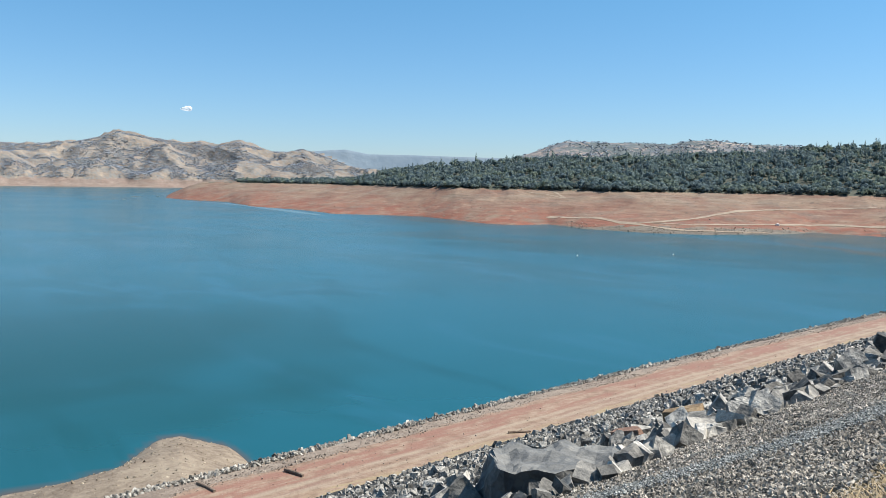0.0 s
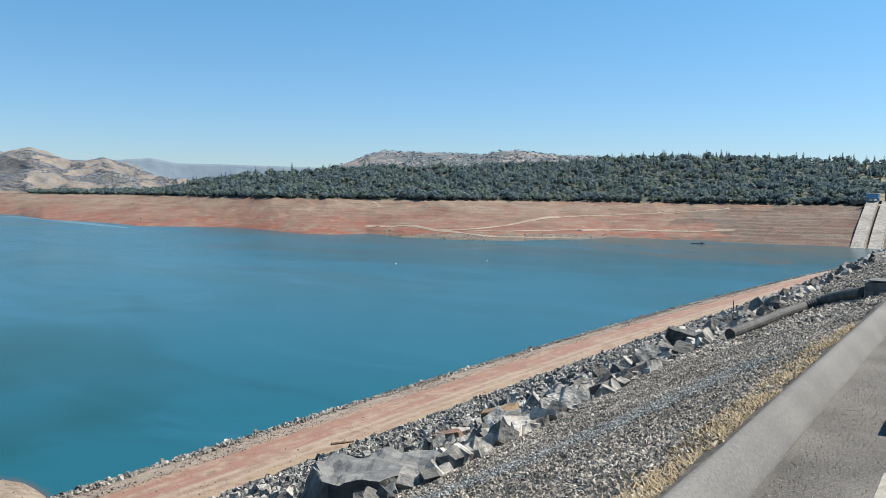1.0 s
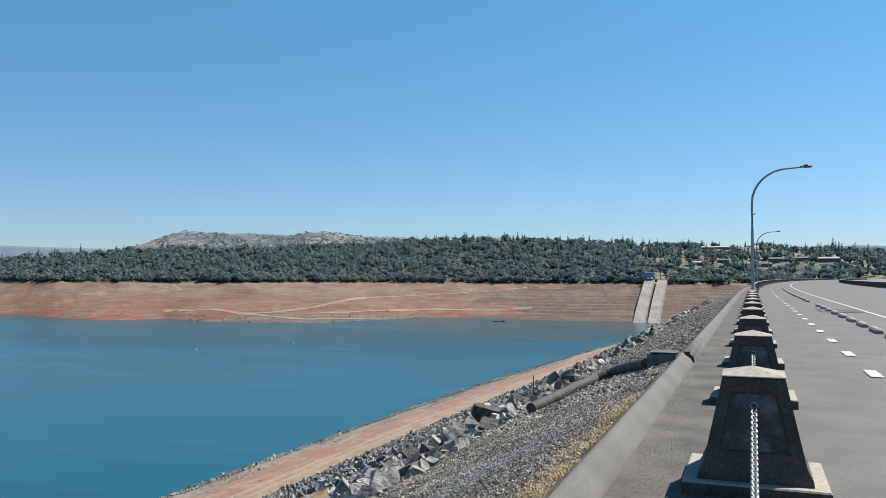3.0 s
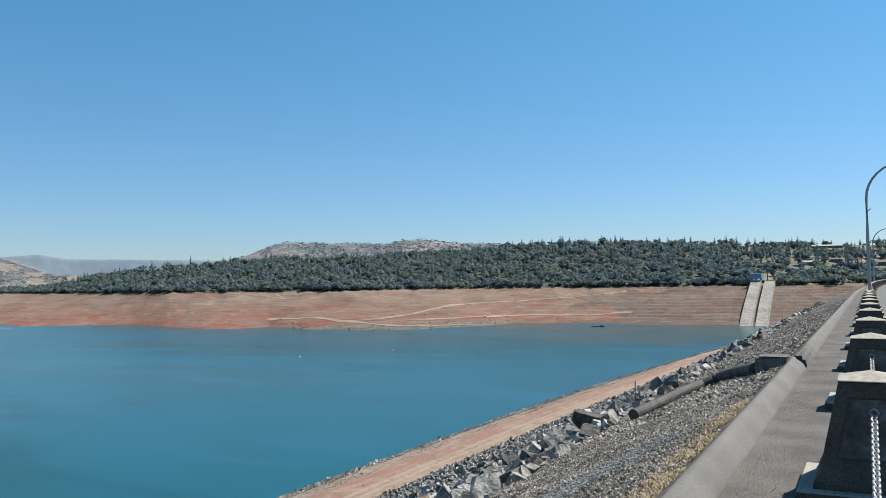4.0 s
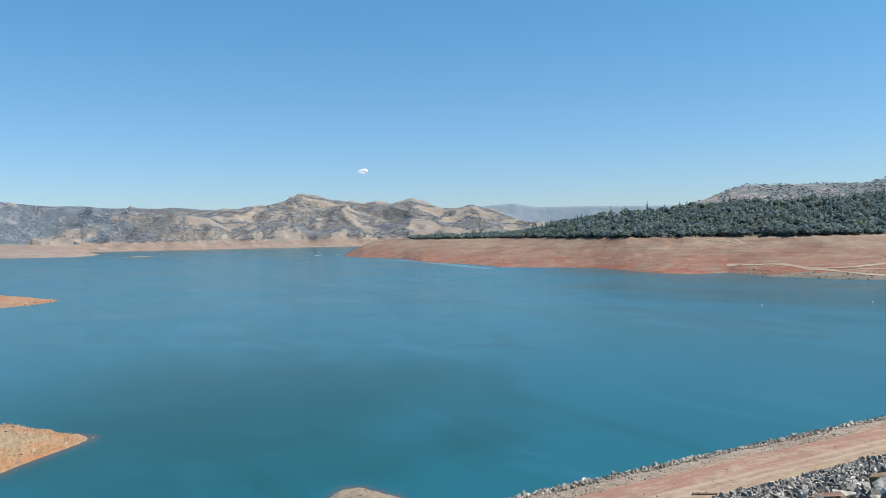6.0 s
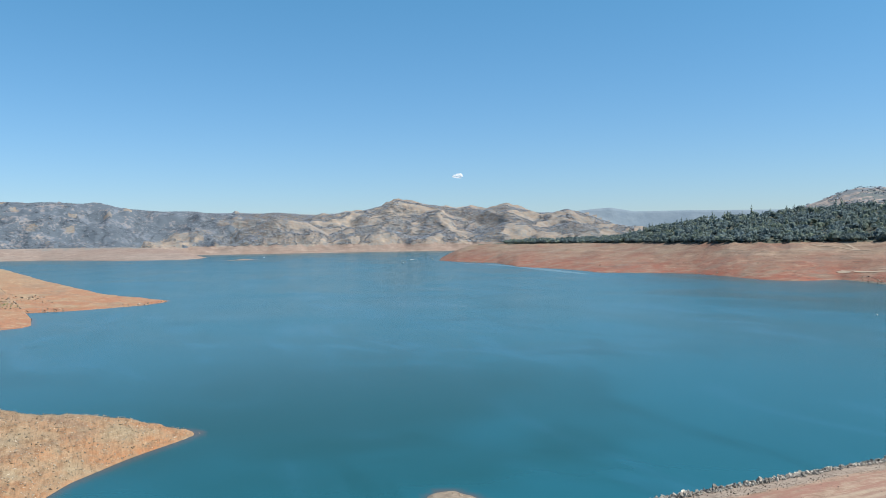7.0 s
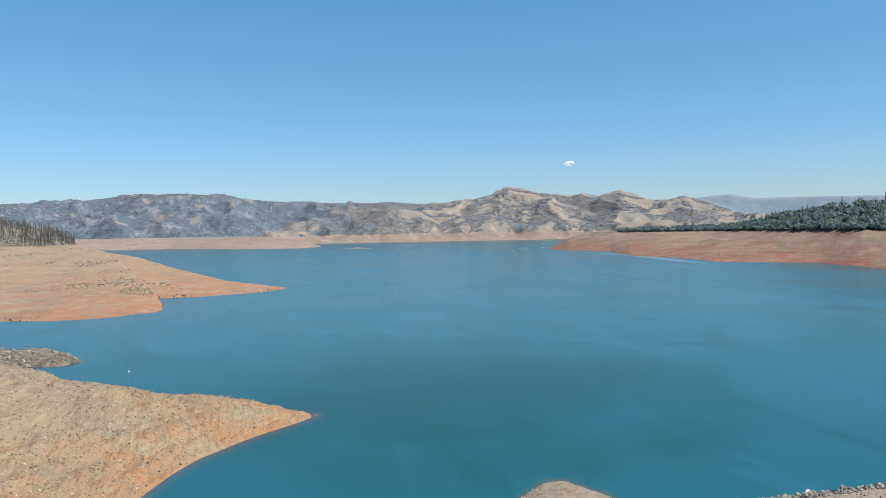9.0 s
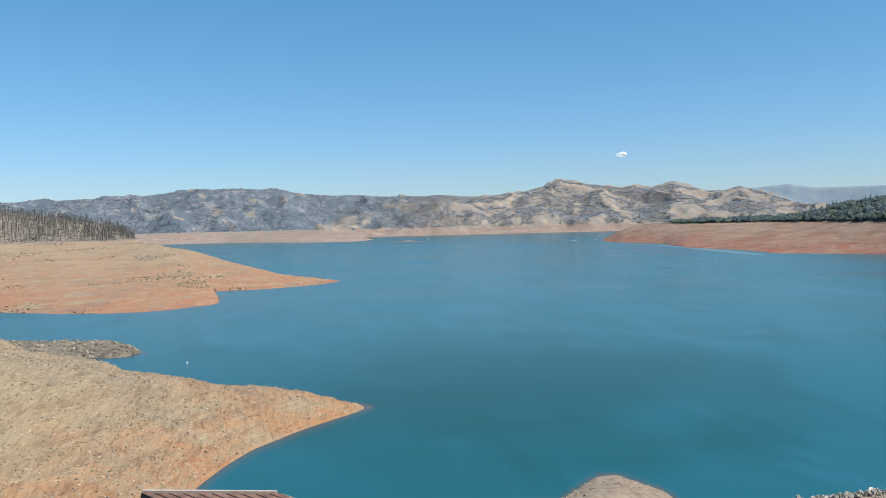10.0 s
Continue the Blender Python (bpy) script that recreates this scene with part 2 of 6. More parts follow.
def water_material():
    m = bpy.data.materials.new("lake_water")
    m.use_nodes = True
    N, L = m.node_tree.nodes, m.node_tree.links
    b = N["Principled BSDF"]
    b.inputs["IOR"].default_value = 1.33
    b.inputs["Specular IOR Level"].default_value = 0.22
    co = N.new("ShaderNodeTexCoord")

    def cloudy(scale, detail, distort, stretch):
        mp, n = N.new("ShaderNodeMapping"), N.new("ShaderNodeTexNoise")
        mp.inputs["Scale"].default_value, mp.inputs["Rotation"].default_value = stretch, (0, 0, radians(35))
        n.inputs["Scale"].default_value, n.inputs["Detail"].default_value, n.inputs["Distortion"].default_value = scale, detail, distort
        L.new(co.outputs["Object"], mp.inputs[0]), L.new(mp.outputs[0], n.inputs["Vector"])
        return n.outputs[0]

    def span_of(src, lo, hi, a=0.0, b=1.0, smooth=True):
        r = N.new("ShaderNodeMapRange")
        if smooth:
            r.interpolation_type = "SMOOTHSTEP"
        for i, v in enumerate((lo, hi, a, b)):
            r.inputs[1 + i].default_value = v
        L.new(src, r.inputs[0])
        return r.outputs[0]

    def over(fac, base, color):
        x = N.new("ShaderNodeMix")
        x.data_type = "RGBA"
        L.new(fac, x.inputs[0]), L.new(base, x.inputs[6])
        x.inputs[7].default_value = (*color, 1)
        return x.outputs[2]

    def attribute(name):
        a = N.new("ShaderNodeAttribute")
        a.attribute_name = name
        return a.outputs["Fac"]

    patch = cloudy(0.0048, 3, 0.6, (1, 1.6, 1))
    ramp = N.new("ShaderNodeValToRGB")
    el = ramp.color_ramp.elements
    el[0].position, el[1].position = 0.40, 0.60
    el[0].color, el[1].color = (0.0060, 0.0530, 0.0630, 1), (0.0074, 0.0690, 0.0930, 1)
    L.new(patch, ramp.inputs[0])
    col = ramp.outputs[0]
    col = over(span_of(cloudy(0.013, 5, 1.2, (0.7, 1.9, 1)), 0.48, 0.70, 0, 0.6), col, (0.0140, 0.0820, 0.1230))     # wind-ruffled streaks
    col = over(span_of(cloudy(0.010, 5, 1.5, (1, 2.0, 1)), 0.52, 0.70, 0, 0.6), col, (0.0039, 0.0429, 0.0484))        # smooth dark lanes
    far = N.new("ShaderNodeVectorMath")
    far.operation = "DISTANCE"
    far.inputs[1].default_value = (-235, 72, -44.35)
    wander = N.new("ShaderNodeMath")
    wander.operation = "MULTIPLY_ADD"
    L.new(cloudy(0.012, 4, 0.8, (1, 1, 1)), wander.inputs[0]), L.new(far.outputs["Value"], wander.inputs[2]), L.new(co.outputs["Object"], far.inputs[0])
    wander.inputs[1].default_value = 190
    col = over(span_of(wander.outputs[0], 200, 130, 0, 0.8), col, (0.0047, 0.0390, 0.0367))                           # the green deep below the cape
    # brown of muddy water and of the mirrored shore, both as base colour
    muddy_reflection = attribute("muddy_reflection")
    col = over(muddy_reflection, col, (0.0468, 0.0562, 0.0452))
    col = over(attribute("shallow"), col, (0.085, 0.052, 0.034))
    L.new(col, b.inputs["Base Color"])
    L.new(span_of(patch, 0.36, 0.64, 0.19, 0.23, False), b.inputs["Roughness"])
    bp = N.new("ShaderNodeBump")
    bp.inputs["Strength"].default_value, bp.inputs["Distance"].default_value = 0.05, 0.08
    L.new(cloudy(1.3, 3, 0.0, (1, 1, 1)), bp.inputs["Height"]), L.new(bp.outputs[0], b.inputs["Normal"])
    return m


def let_light_through(m, amount):
    """Thin leaves: part of the light passes through them."""
    N, L = m.node_tree.nodes, m.node_tree.links
    bsdf, out = N["Principled BSDF"], N["Material Output"]
    tr, mx = N.new("ShaderNodeBsdfTranslucent"), N.new("ShaderNodeMixShader")
    mx.inputs[0].default_value = amount
    L.new(bsdf.inputs["Base Color"].links[0].from_socket, tr.inputs[0])
    L.new(bsdf.outputs[0], mx.inputs[1]), L.new(tr.outputs[0], mx.inputs[2]), L.new(mx.outputs[0], out.inputs[0])


def speckle(m, color, scale, cover, big=0.08):
    """Distant trees too small to build: dark clumps over the ground colour, in drifts."""
    N, L = m.node_tree.nodes, m.node_tree.links
    bsdf = N["Principled BSDF"]
    base = bsdf.inputs["Base Color"].links[0].from_socket
    co = N.new("ShaderNodeTexCoord")
    a, b, s1, t1, mx = N.new("ShaderNodeTexNoise"), N.new("ShaderNodeTexNoise"), N.new("ShaderNodeMath"), N.new("ShaderNodeMapRange"), N.new("ShaderNodeMix")
    for n, sc, d in ((a, scale, 2), (b, scale * big, 4)):
        n.inputs["Scale"].default_value, n.inputs["Detail"].default_value = sc, d
        L.new(co.outputs["Object"], n.inputs["Vector"])
    L.new(a.outputs[0], s1.inputs[0]), L.new(b.outputs[0], s1.inputs[1])
    t1.inputs[1].default_value, t1.inputs[2].default_value = 1.06 - cover * 0.2, 1.11 - cover * 0.2
    mx.data_type = "RGBA"
    mx.inputs[7].default_value = (*toned(color), 1)
    L.new(s1.outputs[0], t1.inputs[0]), L.new(t1.outputs[0], mx.inputs[0]), L.new(base, mx.inputs[6]), L.new(mx.outputs[2], bsdf.inputs["Base Color"])


speckle(GRASS_DRY, (0.21, 0.21, 0.20), 0.11, 0.25, 0.3)
# the blue-grey of these clumps holds painted haze as well
speckle(HAZED_WOODS, (0.085, 0.115, 0.148), 0.06, 0.8, 0.2)
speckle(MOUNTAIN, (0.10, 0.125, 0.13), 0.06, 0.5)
let_light_through(LEAF, 0.5)
let_light_through(LEAF_HAZED, 0.15)
WATER = water_material()

# ------------------------------------------------------------------ small tools


def mesh_object(name, verts, faces, mats, parent=None, slots=None, smooth=False):
    me = bpy.data.meshes.new(name)
    v, f = np.asarray(verts, dtype=np.float32), np.asarray(faces, dtype=np.int32)
    side = f.shape[1]
    me.vertices.add(len(v)), me.loops.add(f.size), me.polygons.add(len(f))
    me.vertices.foreach_set("co", v.ravel())
    me.loops.foreach_set("vertex_index", f.ravel())
    me.polygons.foreach_set("loop_start", np.arange(0, f.size, side, dtype=np.int32))
    for m in mats if isinstance(mats, (list, tuple)) else [mats]:
        me.materials.append(m)
    if slots is not None:
        me.polygons.foreach_set("material_index", np.asarray(slots, dtype=np.int32))
    me.polygons.foreach_set("use_smooth", np.full(len(f), smooth))
    me.update(calc_edges=True)
    me.validate()
    ob = new(name, me)
    ob.parent = parent
    return ob


def part(name, bm, mat, parent, label=""):
    me = bpy.data.meshes.new(name)
    bmesh.ops.recalc_face_normals(bm, faces=bm.faces)
    bm.to_mesh(me)
    bm.free()
    me.materials.append(mat)
    ob = new(name, me)
    ob.parent = parent
    return tagged(ob, label) if label else ob


def thing(name, label, category, group="", kind="", at=(0, 0, 0), turn=0.0):
    ob = new(name)
    ob.empty_display_size = 0.2
    ob.matrix_basis = pose(*at, 0, 0, turn)
    return tagged(ob, label, category, group, kind)


def box(bm, x0, x1, y0, y1, z0, z1, bevel=0.0):
    got = bmesh.ops.create_cube(bm, size=1, matrix=Matrix.LocRotScale(((x0 + x1) / 2, (y0 + y1) / 2, (z0 + z1) / 2), None, (x1 - x0, y1 - y0, z1 - z0)))
    if bevel:
        edges = {e for v in got["verts"] for e in v.link_edges}
        bmesh.ops.bevel(bm, geom=list(edges), offset=bevel, segments=1, affect="EDGES")
    return bm


def tube(bm, points, radii, sides=10):
    """A round bar along a line of points."""
    rings = []
    for i, p in enumerate(points):
        p = Vector(p)
        d = (Vector(points[min(i + 1, len(points) - 1)]) - Vector(points[max(i - 1, 0)])).normalized()
        q = d.to_track_quat("Z", "Y")
        r = radii[i] if isinstance(radii, (list, tuple)) else radii
        rings.append([bm.verts.new(p + q @ Vector((r * math.cos(2 * math.pi * k / sides), r * math.sin(2 * math.pi * k / sides), 0))) for k in range(sides)])
    for a, b in zip(rings, rings[1:]):
        for k in range(sides):
            bm.faces.new((a[k], a[(k + 1) % sides], b[(k + 1) % sides], b[k]))
    bm.faces.new(rings[0]), bm.faces.new(rings[-1])
    return bm


def lattice(x, y, seed):
    """Smooth random values in 0..1 on a plane, for arrays."""
    xi, yi = np.floor(x).astype(np.int64), np.floor(y).astype(np.int64)
    fx, fy = x - xi, y - yi
    fx, fy = fx * fx * (3 - 2 * fx), fy * fy * (3 - 2 * fy)

    def h(i, j):
        n = (i * 374761393 + j * 668265263 + seed * 974634777) & 0x7FFFFFFF
        n = ((n ^ (n >> 13)) * 1274126177) & 0x7FFFFFFF
        return ((n ^ (n >> 16)) & 0xFFFF) / 65535.0
    return (h(xi, yi) * (1 - fx) + h(xi + 1, yi) * fx) * (1 - fy) + (h(xi, yi + 1) * (1 - fx) + h(xi + 1, yi + 1) * fx) * fy


def fractal(x, y, seed, octaves=5):
    s, a, t = 0, 1.0, 0
    for o in range(octaves):
        s, t = s + a * lattice(x * 2 ** o + 17.3 * o, y * 2 ** o - 9.1 * o, seed + o), t + a
        a *= 0.5
    return s / t


def scatter(templates, places, rng):
    """Many copies of small meshes in one: places are rows of x, y, z, size across, size up, turn."""
    V, F, n = [], [], 0
    pick = rng.integers(0, len(templates), len(places))
    for k, (tv, tf) in enumerate(templates):
        P = places[pick == k]
        if not len(P):
            continue
        c, s = np.cos(P[:, 5])[:, None], np.sin(P[:, 5])[:, None]
        x = (tv[None, :, 0] * c - tv[None, :, 1] * s) * P[:, 3:4] + P[:, 0:1]
        y = (tv[None, :, 0] * s + tv[None, :, 1] * c) * P[:, 3:4] + P[:, 1:2]
        z = tv[None, :, 2] * P[:, 4:5] + P[:, 2:3]
        V.append(np.stack([x, y, z], -1).reshape(-1, 3))
        F.append((tf[None] + (np.arange(len(P)) * len(tv))[:, None, None]).reshape(-1, 3) + n)
        n += V[-1].shape[0]
    return np.concatenate(V), np.concatenate(F)


def hull(points):
    bm = bmesh.new()
    for p in points:
        bm.verts.new(p)
    got = bmesh.ops.convex_hull(bm, input=bm.verts)
    bmesh.ops.delete(bm, geom=[v for v in bm.verts if not v.link_faces], context="VERTS")
    bmesh.ops.triangulate(bm, faces=bm.faces)
    bmesh.ops.recalc_face_normals(bm, faces=bm.faces)
    bm.verts.index_update()
    v = np.array([v.co[:] for v in bm.verts])
    f = np.array([[q.index for q in p.verts] for p in bm.faces])
    bm.free()
    return v, f


def rock_templates(n, count, seed, flat=0.6):
    rng = np.random.default_rng(seed)
    out = []
    for _ in range(n):
        p = rng.normal(size=(count, 3))
        p /= np.abs(p).max(axis=1, keepdims=True) ** 0.6 * np.linalg.norm(p, axis=1, keepdims=True) ** 0.4
        p *= np.array([0.5, rng.uniform(0.3, 0.45), 0.5 * flat * rng.uniform(0.7, 1.2)])
        out.append(hull(p.tolist()))
    return out


def block_templates(n, seed, cuts=(6, 11)):
    """Blasted rock: blocks and slabs with flat broken faces."""
    rng = np.random.default_rng(seed)
    out = []
    for _ in range(n):
        size = (1.0, rng.uniform(0.5, 0.95), rng.uniform(0.32, 0.75))
        bm = bmesh.new()
        bmesh.ops.create_cube(bm, size=1, matrix=Matrix.Diagonal((*size, 1)))
        for _ in range(int(rng.integers(*cuts))):
            no = rng.normal(size=3) * (1.0, 1.0, 0.75)
            no /= np.linalg.norm(no)
            reach = max(float(np.dot(no, v.co)) for v in bm.verts)
            bmesh.ops.bisect_plane(bm, geom=[*bm.verts, *bm.edges, *bm.faces], plane_co=(no * reach * rng.uniform(0.58, 0.88)).tolist(), plane_no=no.tolist(), clear_outer=True)
        out.append(hull([v.co[:] for v in bm.verts]))
        bm.free()
    return out


# ------------------------------------------------------------------ the lie of the land
WATER_Z = -44.35
HIGH_WATER = -6.7


def up(r, el):
    return EYE + r * math.tan(radians(el))


# Each land is a table of sections: bearing, then four (range, height) pairs from the near foot to the far one.
DEEP = -70.0


def shore_land(rows):
    """bearing, range of the shore, range and elevation angle of the high-water line, range and elevation angle of the ridge."""
    out = []
    for az, rs, rh, eh, rr, er in rows:
        zs = WATER_Z
        out.append((az, rs - 60, zs - 9, rs, zs, rh, up(rh, eh), rr, up(rr, er), rr + 900, up(rr, er) - 110))
    return out


PENINSULA = shore_land((
    (-60, 830, 980, -0.42, 1300, 1.3), (-8, 830, 1000, -0.42, 1350, 1.3), (0, 835, 1080, -0.43, 1450, 1.95), (6, 840, 1100, -0.43, 1450, 2.05),
    (13, 856, 1100, -0.45, 1450, 2.35), (18, 893, 1130, -0.42, 1480, 2.5), (21, 902, 1140, -0.42, 1500, 2.4), (23, 910, 1140, -0.42, 1500, 2.3), (25.6, 853, 1139, -0.42, 1500, 2.15),
    (29.2, 805, 1139, -0.43, 1500, 1.95), (33, 803, 1139, -0.43, 1500, 1.8), (37.6, 836, 1139, -0.41, 1480, 1.6), (40.2, 922, 1160, -0.41, 1480, 1.5), (42.4, 899, 1180, -0.4, 1480, 1.4),
    (44.5, 915, 1200, -0.4, 1500, 1.3), (46.8, 985, 1220, -0.39, 1500, 1.2), (49, 1073, 1300, -0.37, 1580, 0.95), (52, 1100, 1500, -0.3, 1750, 0.45), (54, 1120, 1650, -0.27, 1850, 0.05),
    (55.5, 1135, 1800, -0.25, 2000, -0.1), (57.2, 1230, 1830, -0.25, 2040, -0.12), (59.8, 1340, 1950, -0.24, 2200, -0.2), (61.2, 1415, 1970, -0.26, 2250, -0.24), (62.6, 1640, 2000, -0.27, 2250, -0.26),
    (64.2, 1740, 2050, -0.3, 2300, -0.28), (65.4, 1800, 2000, -0.75, 2300, -0.65), (66.5, 1930, 2010, -1.2, 2250, -1.1), (66.9, 1990, 2050, -1.4, 2250, -1.45)))
FAR_HILLS = shore_land([(az, 4080, 4200, -0.12, 4820, el - 0.12) for az, el in (
    (125, 1.9), (112, 2.1), (106.7, 2.2), (103.5, 2.35), (100, 2.4), (97.4, 2.68), (94.8, 2.92), (92.6, 2.98), (89.5, 2.86), (86.8, 2.5), (83.6, 2.35), (80.4, 2.28), (78, 2.3), (75.2, 2.03),
    (73.2, 2.18), (72, 2.35), (70.8, 2.71), (69.6, 3.11), (67.6, 2.73), (65.3, 2.45), (64.6, 2.58), (63.4, 2.3), (61.9, 2.56), (59.7, 2.09), (58.6, 1.97), (57.6, 2.23), (56.2, 1.84),
    (54.5, 1.14), (53.1, 0.58), (51, 0.1), (40, -0.1))])
FOOTHILLS = shore_land([(az, 4060, 4120, -0.12, 4300, el) for az, el in ((87, -0.1), (85.7, 0.16), (84.9, 0.75), (83.3, 1.0), (81.3, 0.2), (80.6, 1.0), (79.6, 1.3), (78.2, 1.9), (76, 1.45), (74.5, 0.6), (73, 1.0), (71, 1.2), (68.5, 0.3), (66, 0.9), (64, 0.6), (62, 1.2), (59, 0.8), (57, 1.2), (55, 0.4), (53, 0.0))])
HEADLAND = shore_land(((112, 3350, 3600, -0.02, 3750, -0.05), (96, 3370, 3600, -0.02, 3750, -0.02), (93, 3340, 3600, -0.03, 3750, -0.03), (88.5, 2870, 3400, -0.03, 3700, -0.03), (86.5, 2800, 3300, -0.12, 3600, -0.12), (84.5, 2770, 3200, -0.28, 3400, -0.3), (83.4, 2900, 3050, -0.7, 3200, -0.72), (82.8, 3150, 3200, -0.83, 3300, -0.9)))
MOUNT = shore_land([(az, 2300, 2500, 0.3, 2900, el) for az, el in ((50, 0.5), (45, 1.1), (43.3, 1.6), (42.2, 1.95), (40.6, 2.5), (39, 3.0), (35, 2.92), (33, 2.85), (32, 2.8), (30.8, 3.05), (29.2, 3.12), (27.6, 2.9), (25, 2.8), (20, 2.4), (12, 1.5))])
BACK = shore_land([(az, 4700, 4760, 0.2, 4900, el) for az, el in ((125, 1.7), (100, 2.3), (90, 2.3), (80, 2.2), (72, 1.95), (62, 1.9), (57, 2.0), (55.5, 2.15), (54.6, 2.2), (53, 1.9), (50, 1.88), (46, 1.8), (30, 1.5), (0, 1.6), (-4.5, 1.9), (-6.2, 2.05), (-8, 1.95), (-60, 1.5))])
ISLET = [(81.9, 2440, -50, 2460, -46, 2480, -46, 2500, -46, 2540, -50), (81.3, 2440, -46, 2460, -44, 2490, -42, 2510, -42, 2560, -50), (80.5, 2440, -46, 2470, -43, 2500, -39, 2530, -40, 2600, -50), (79.4, 2440, -46, 2470, -44, 2500, -43, 2520, -43, 2560, -50), (79.0, 2440, -50, 2460, -46, 2480, -46, 2500, -46, 2540, -50)]
CAPE_FRONT = shore_land(((125, 620, 1300, -0.3, 1700, 1.3), (107, 560, 1300, -0.3, 1600, 1.6), (103.8, 522, 1250, -0.29, 1600, 1.15), (100.4, 499, 1200, -0.34, 1500, 0.55), (98.5, 497, 1050, -0.62, 1300, -0.62), (97, 500, 900, -1.15, 1100, -1.1), (95.5, 515, 720, -2.4, 850, -2.4), (94.2, 524, 600, -3.9, 700, -4.1), (93.55, 540, 560, -4.6, 600, -4.9)))
CAPE_REAR = shore_land(((110, 640, 1300, -0.32, 1600, -0.3), (99, 640, 1150, -0.5, 1300, -0.5), (97.1, 636, 1050, -0.93, 1200, -0.95), (95, 638, 960, -1.35, 1060, -1.4), (93.1, 640, 860, -2.03, 930, -2.15), (91.2, 642, 790, -2.6, 840, -2.75), (89.3, 652, 740, -3.12, 780, -3.3), (87, 668, 715, -3.45, 745, -3.6), (85.8, 690, 712, -3.6, 730, -3.68), (85.2, 716, 722, -3.72, 735, -3.9)))
CAPE_NEAR = shore_land(((125, 120, 230, -6.0, 330, -4.5), (107, 120, 210, -7.6, 290, -6.42), (105.5, 120, 210, -8.2, 275, -7.19), (103.2, 120, 210, -8.6, 262, -7.65), (101.2, 122, 208, -9.2, 250, -8.23), (99.9, 126, 205, -9.8, 238, -8.97), (97, 138, 205, -10.3, 230, -9.51), (95.5, 150, 205, -10.8, 225, -9.95), (93.6, 162, 202, -11.2, 220, -10.5), (91.6, 173, 201, -11.6, 215, -10.68), (88.1, 187, 204, -11.9, 214, -11.26), (85.7, 196, 205, -12.3, 210, -11.95), (84.5, 201, 206, -12.45, 209, -12.2), (83.3, 207, 209, -12.6, 211, -12.7)))
for row in range(len(CAPE_NEAR)):       # the far side of the near cape falls quickly to the lake
    az, *q = CAPE_NEAR[row]
    CAPE_NEAR[row] = (az, *q[:8], q[6] + 45, q[7] - 25)
for row in range(len(CAPE_REAR)):
    az, *q = CAPE_REAR[row]
    CAPE_REAR[row] = (az, *q[:8], q[6] + 300, q[7] - 60)
ROCK_SPIT = [(108, 310, -52, 330, -44, 345, -40, 370, -40, 400, -52), (104, 312, -52, 328, -44.3, 345, -41.2, 365, -41.2, 395, -52), (100.9, 312, -52, 322, -44.3, 342, -41.6, 360, -42, 385, -52), (99.5, 314, -52, 322, -44.4, 336, -42.4, 345, -43, 370, -52), (98.3, 314, -55, 321, -46, 328, -45.2, 335, -46, 350, -55)]
SPIT = [(84, 60, -50, 90, -47, 100, -47, 108, -48, 125, -60), (80, 60, -50, 95, -41, 110, -42.0, 122, -45, 140, -56), (77, 60, -45, 95, -38.5, 112, -40.4, 129, -44.4, 150, -53), (73, 60, -40, 95, -36.2, 115, -38.6, 130, -44.3, 150, -53), (70, 60, -40, 95, -35.5, 115, -37.6, 133, -44.3, 150, -53),
        (67.4, 60, -40, 95, -35, 120, -38.2, 146, -44.3, 160, -50), (66, 60, -40, 95, -35, 122, -38.6, 147, -44.3, 160, -50), (63, 60, -40, 95, -36, 118, -40.2, 140, -44.3, 160, -52), (61.3, 60, -42, 95, -37, 114, -41.5, 134, -45, 160, -56), (58, 60, -45, 90, -40, 105, -45, 120, -50, 150, -60)]
LANDS = [PENINSULA, FAR_HILLS, FOOTHILLS, HEADLAND, MOUNT, BACK, ISLET, CAPE_FRONT, CAPE_REAR, CAPE_NEAR, ROCK_SPIT, SPIT]
ROUGH = [(10, 80), (120, 330), (80, 220), (3, 200), (40, 300), (25, 500), (0.8, 40), (4, 70), (3, 60), (1.6, 22), (1.3, 7), (0.7, 12)]


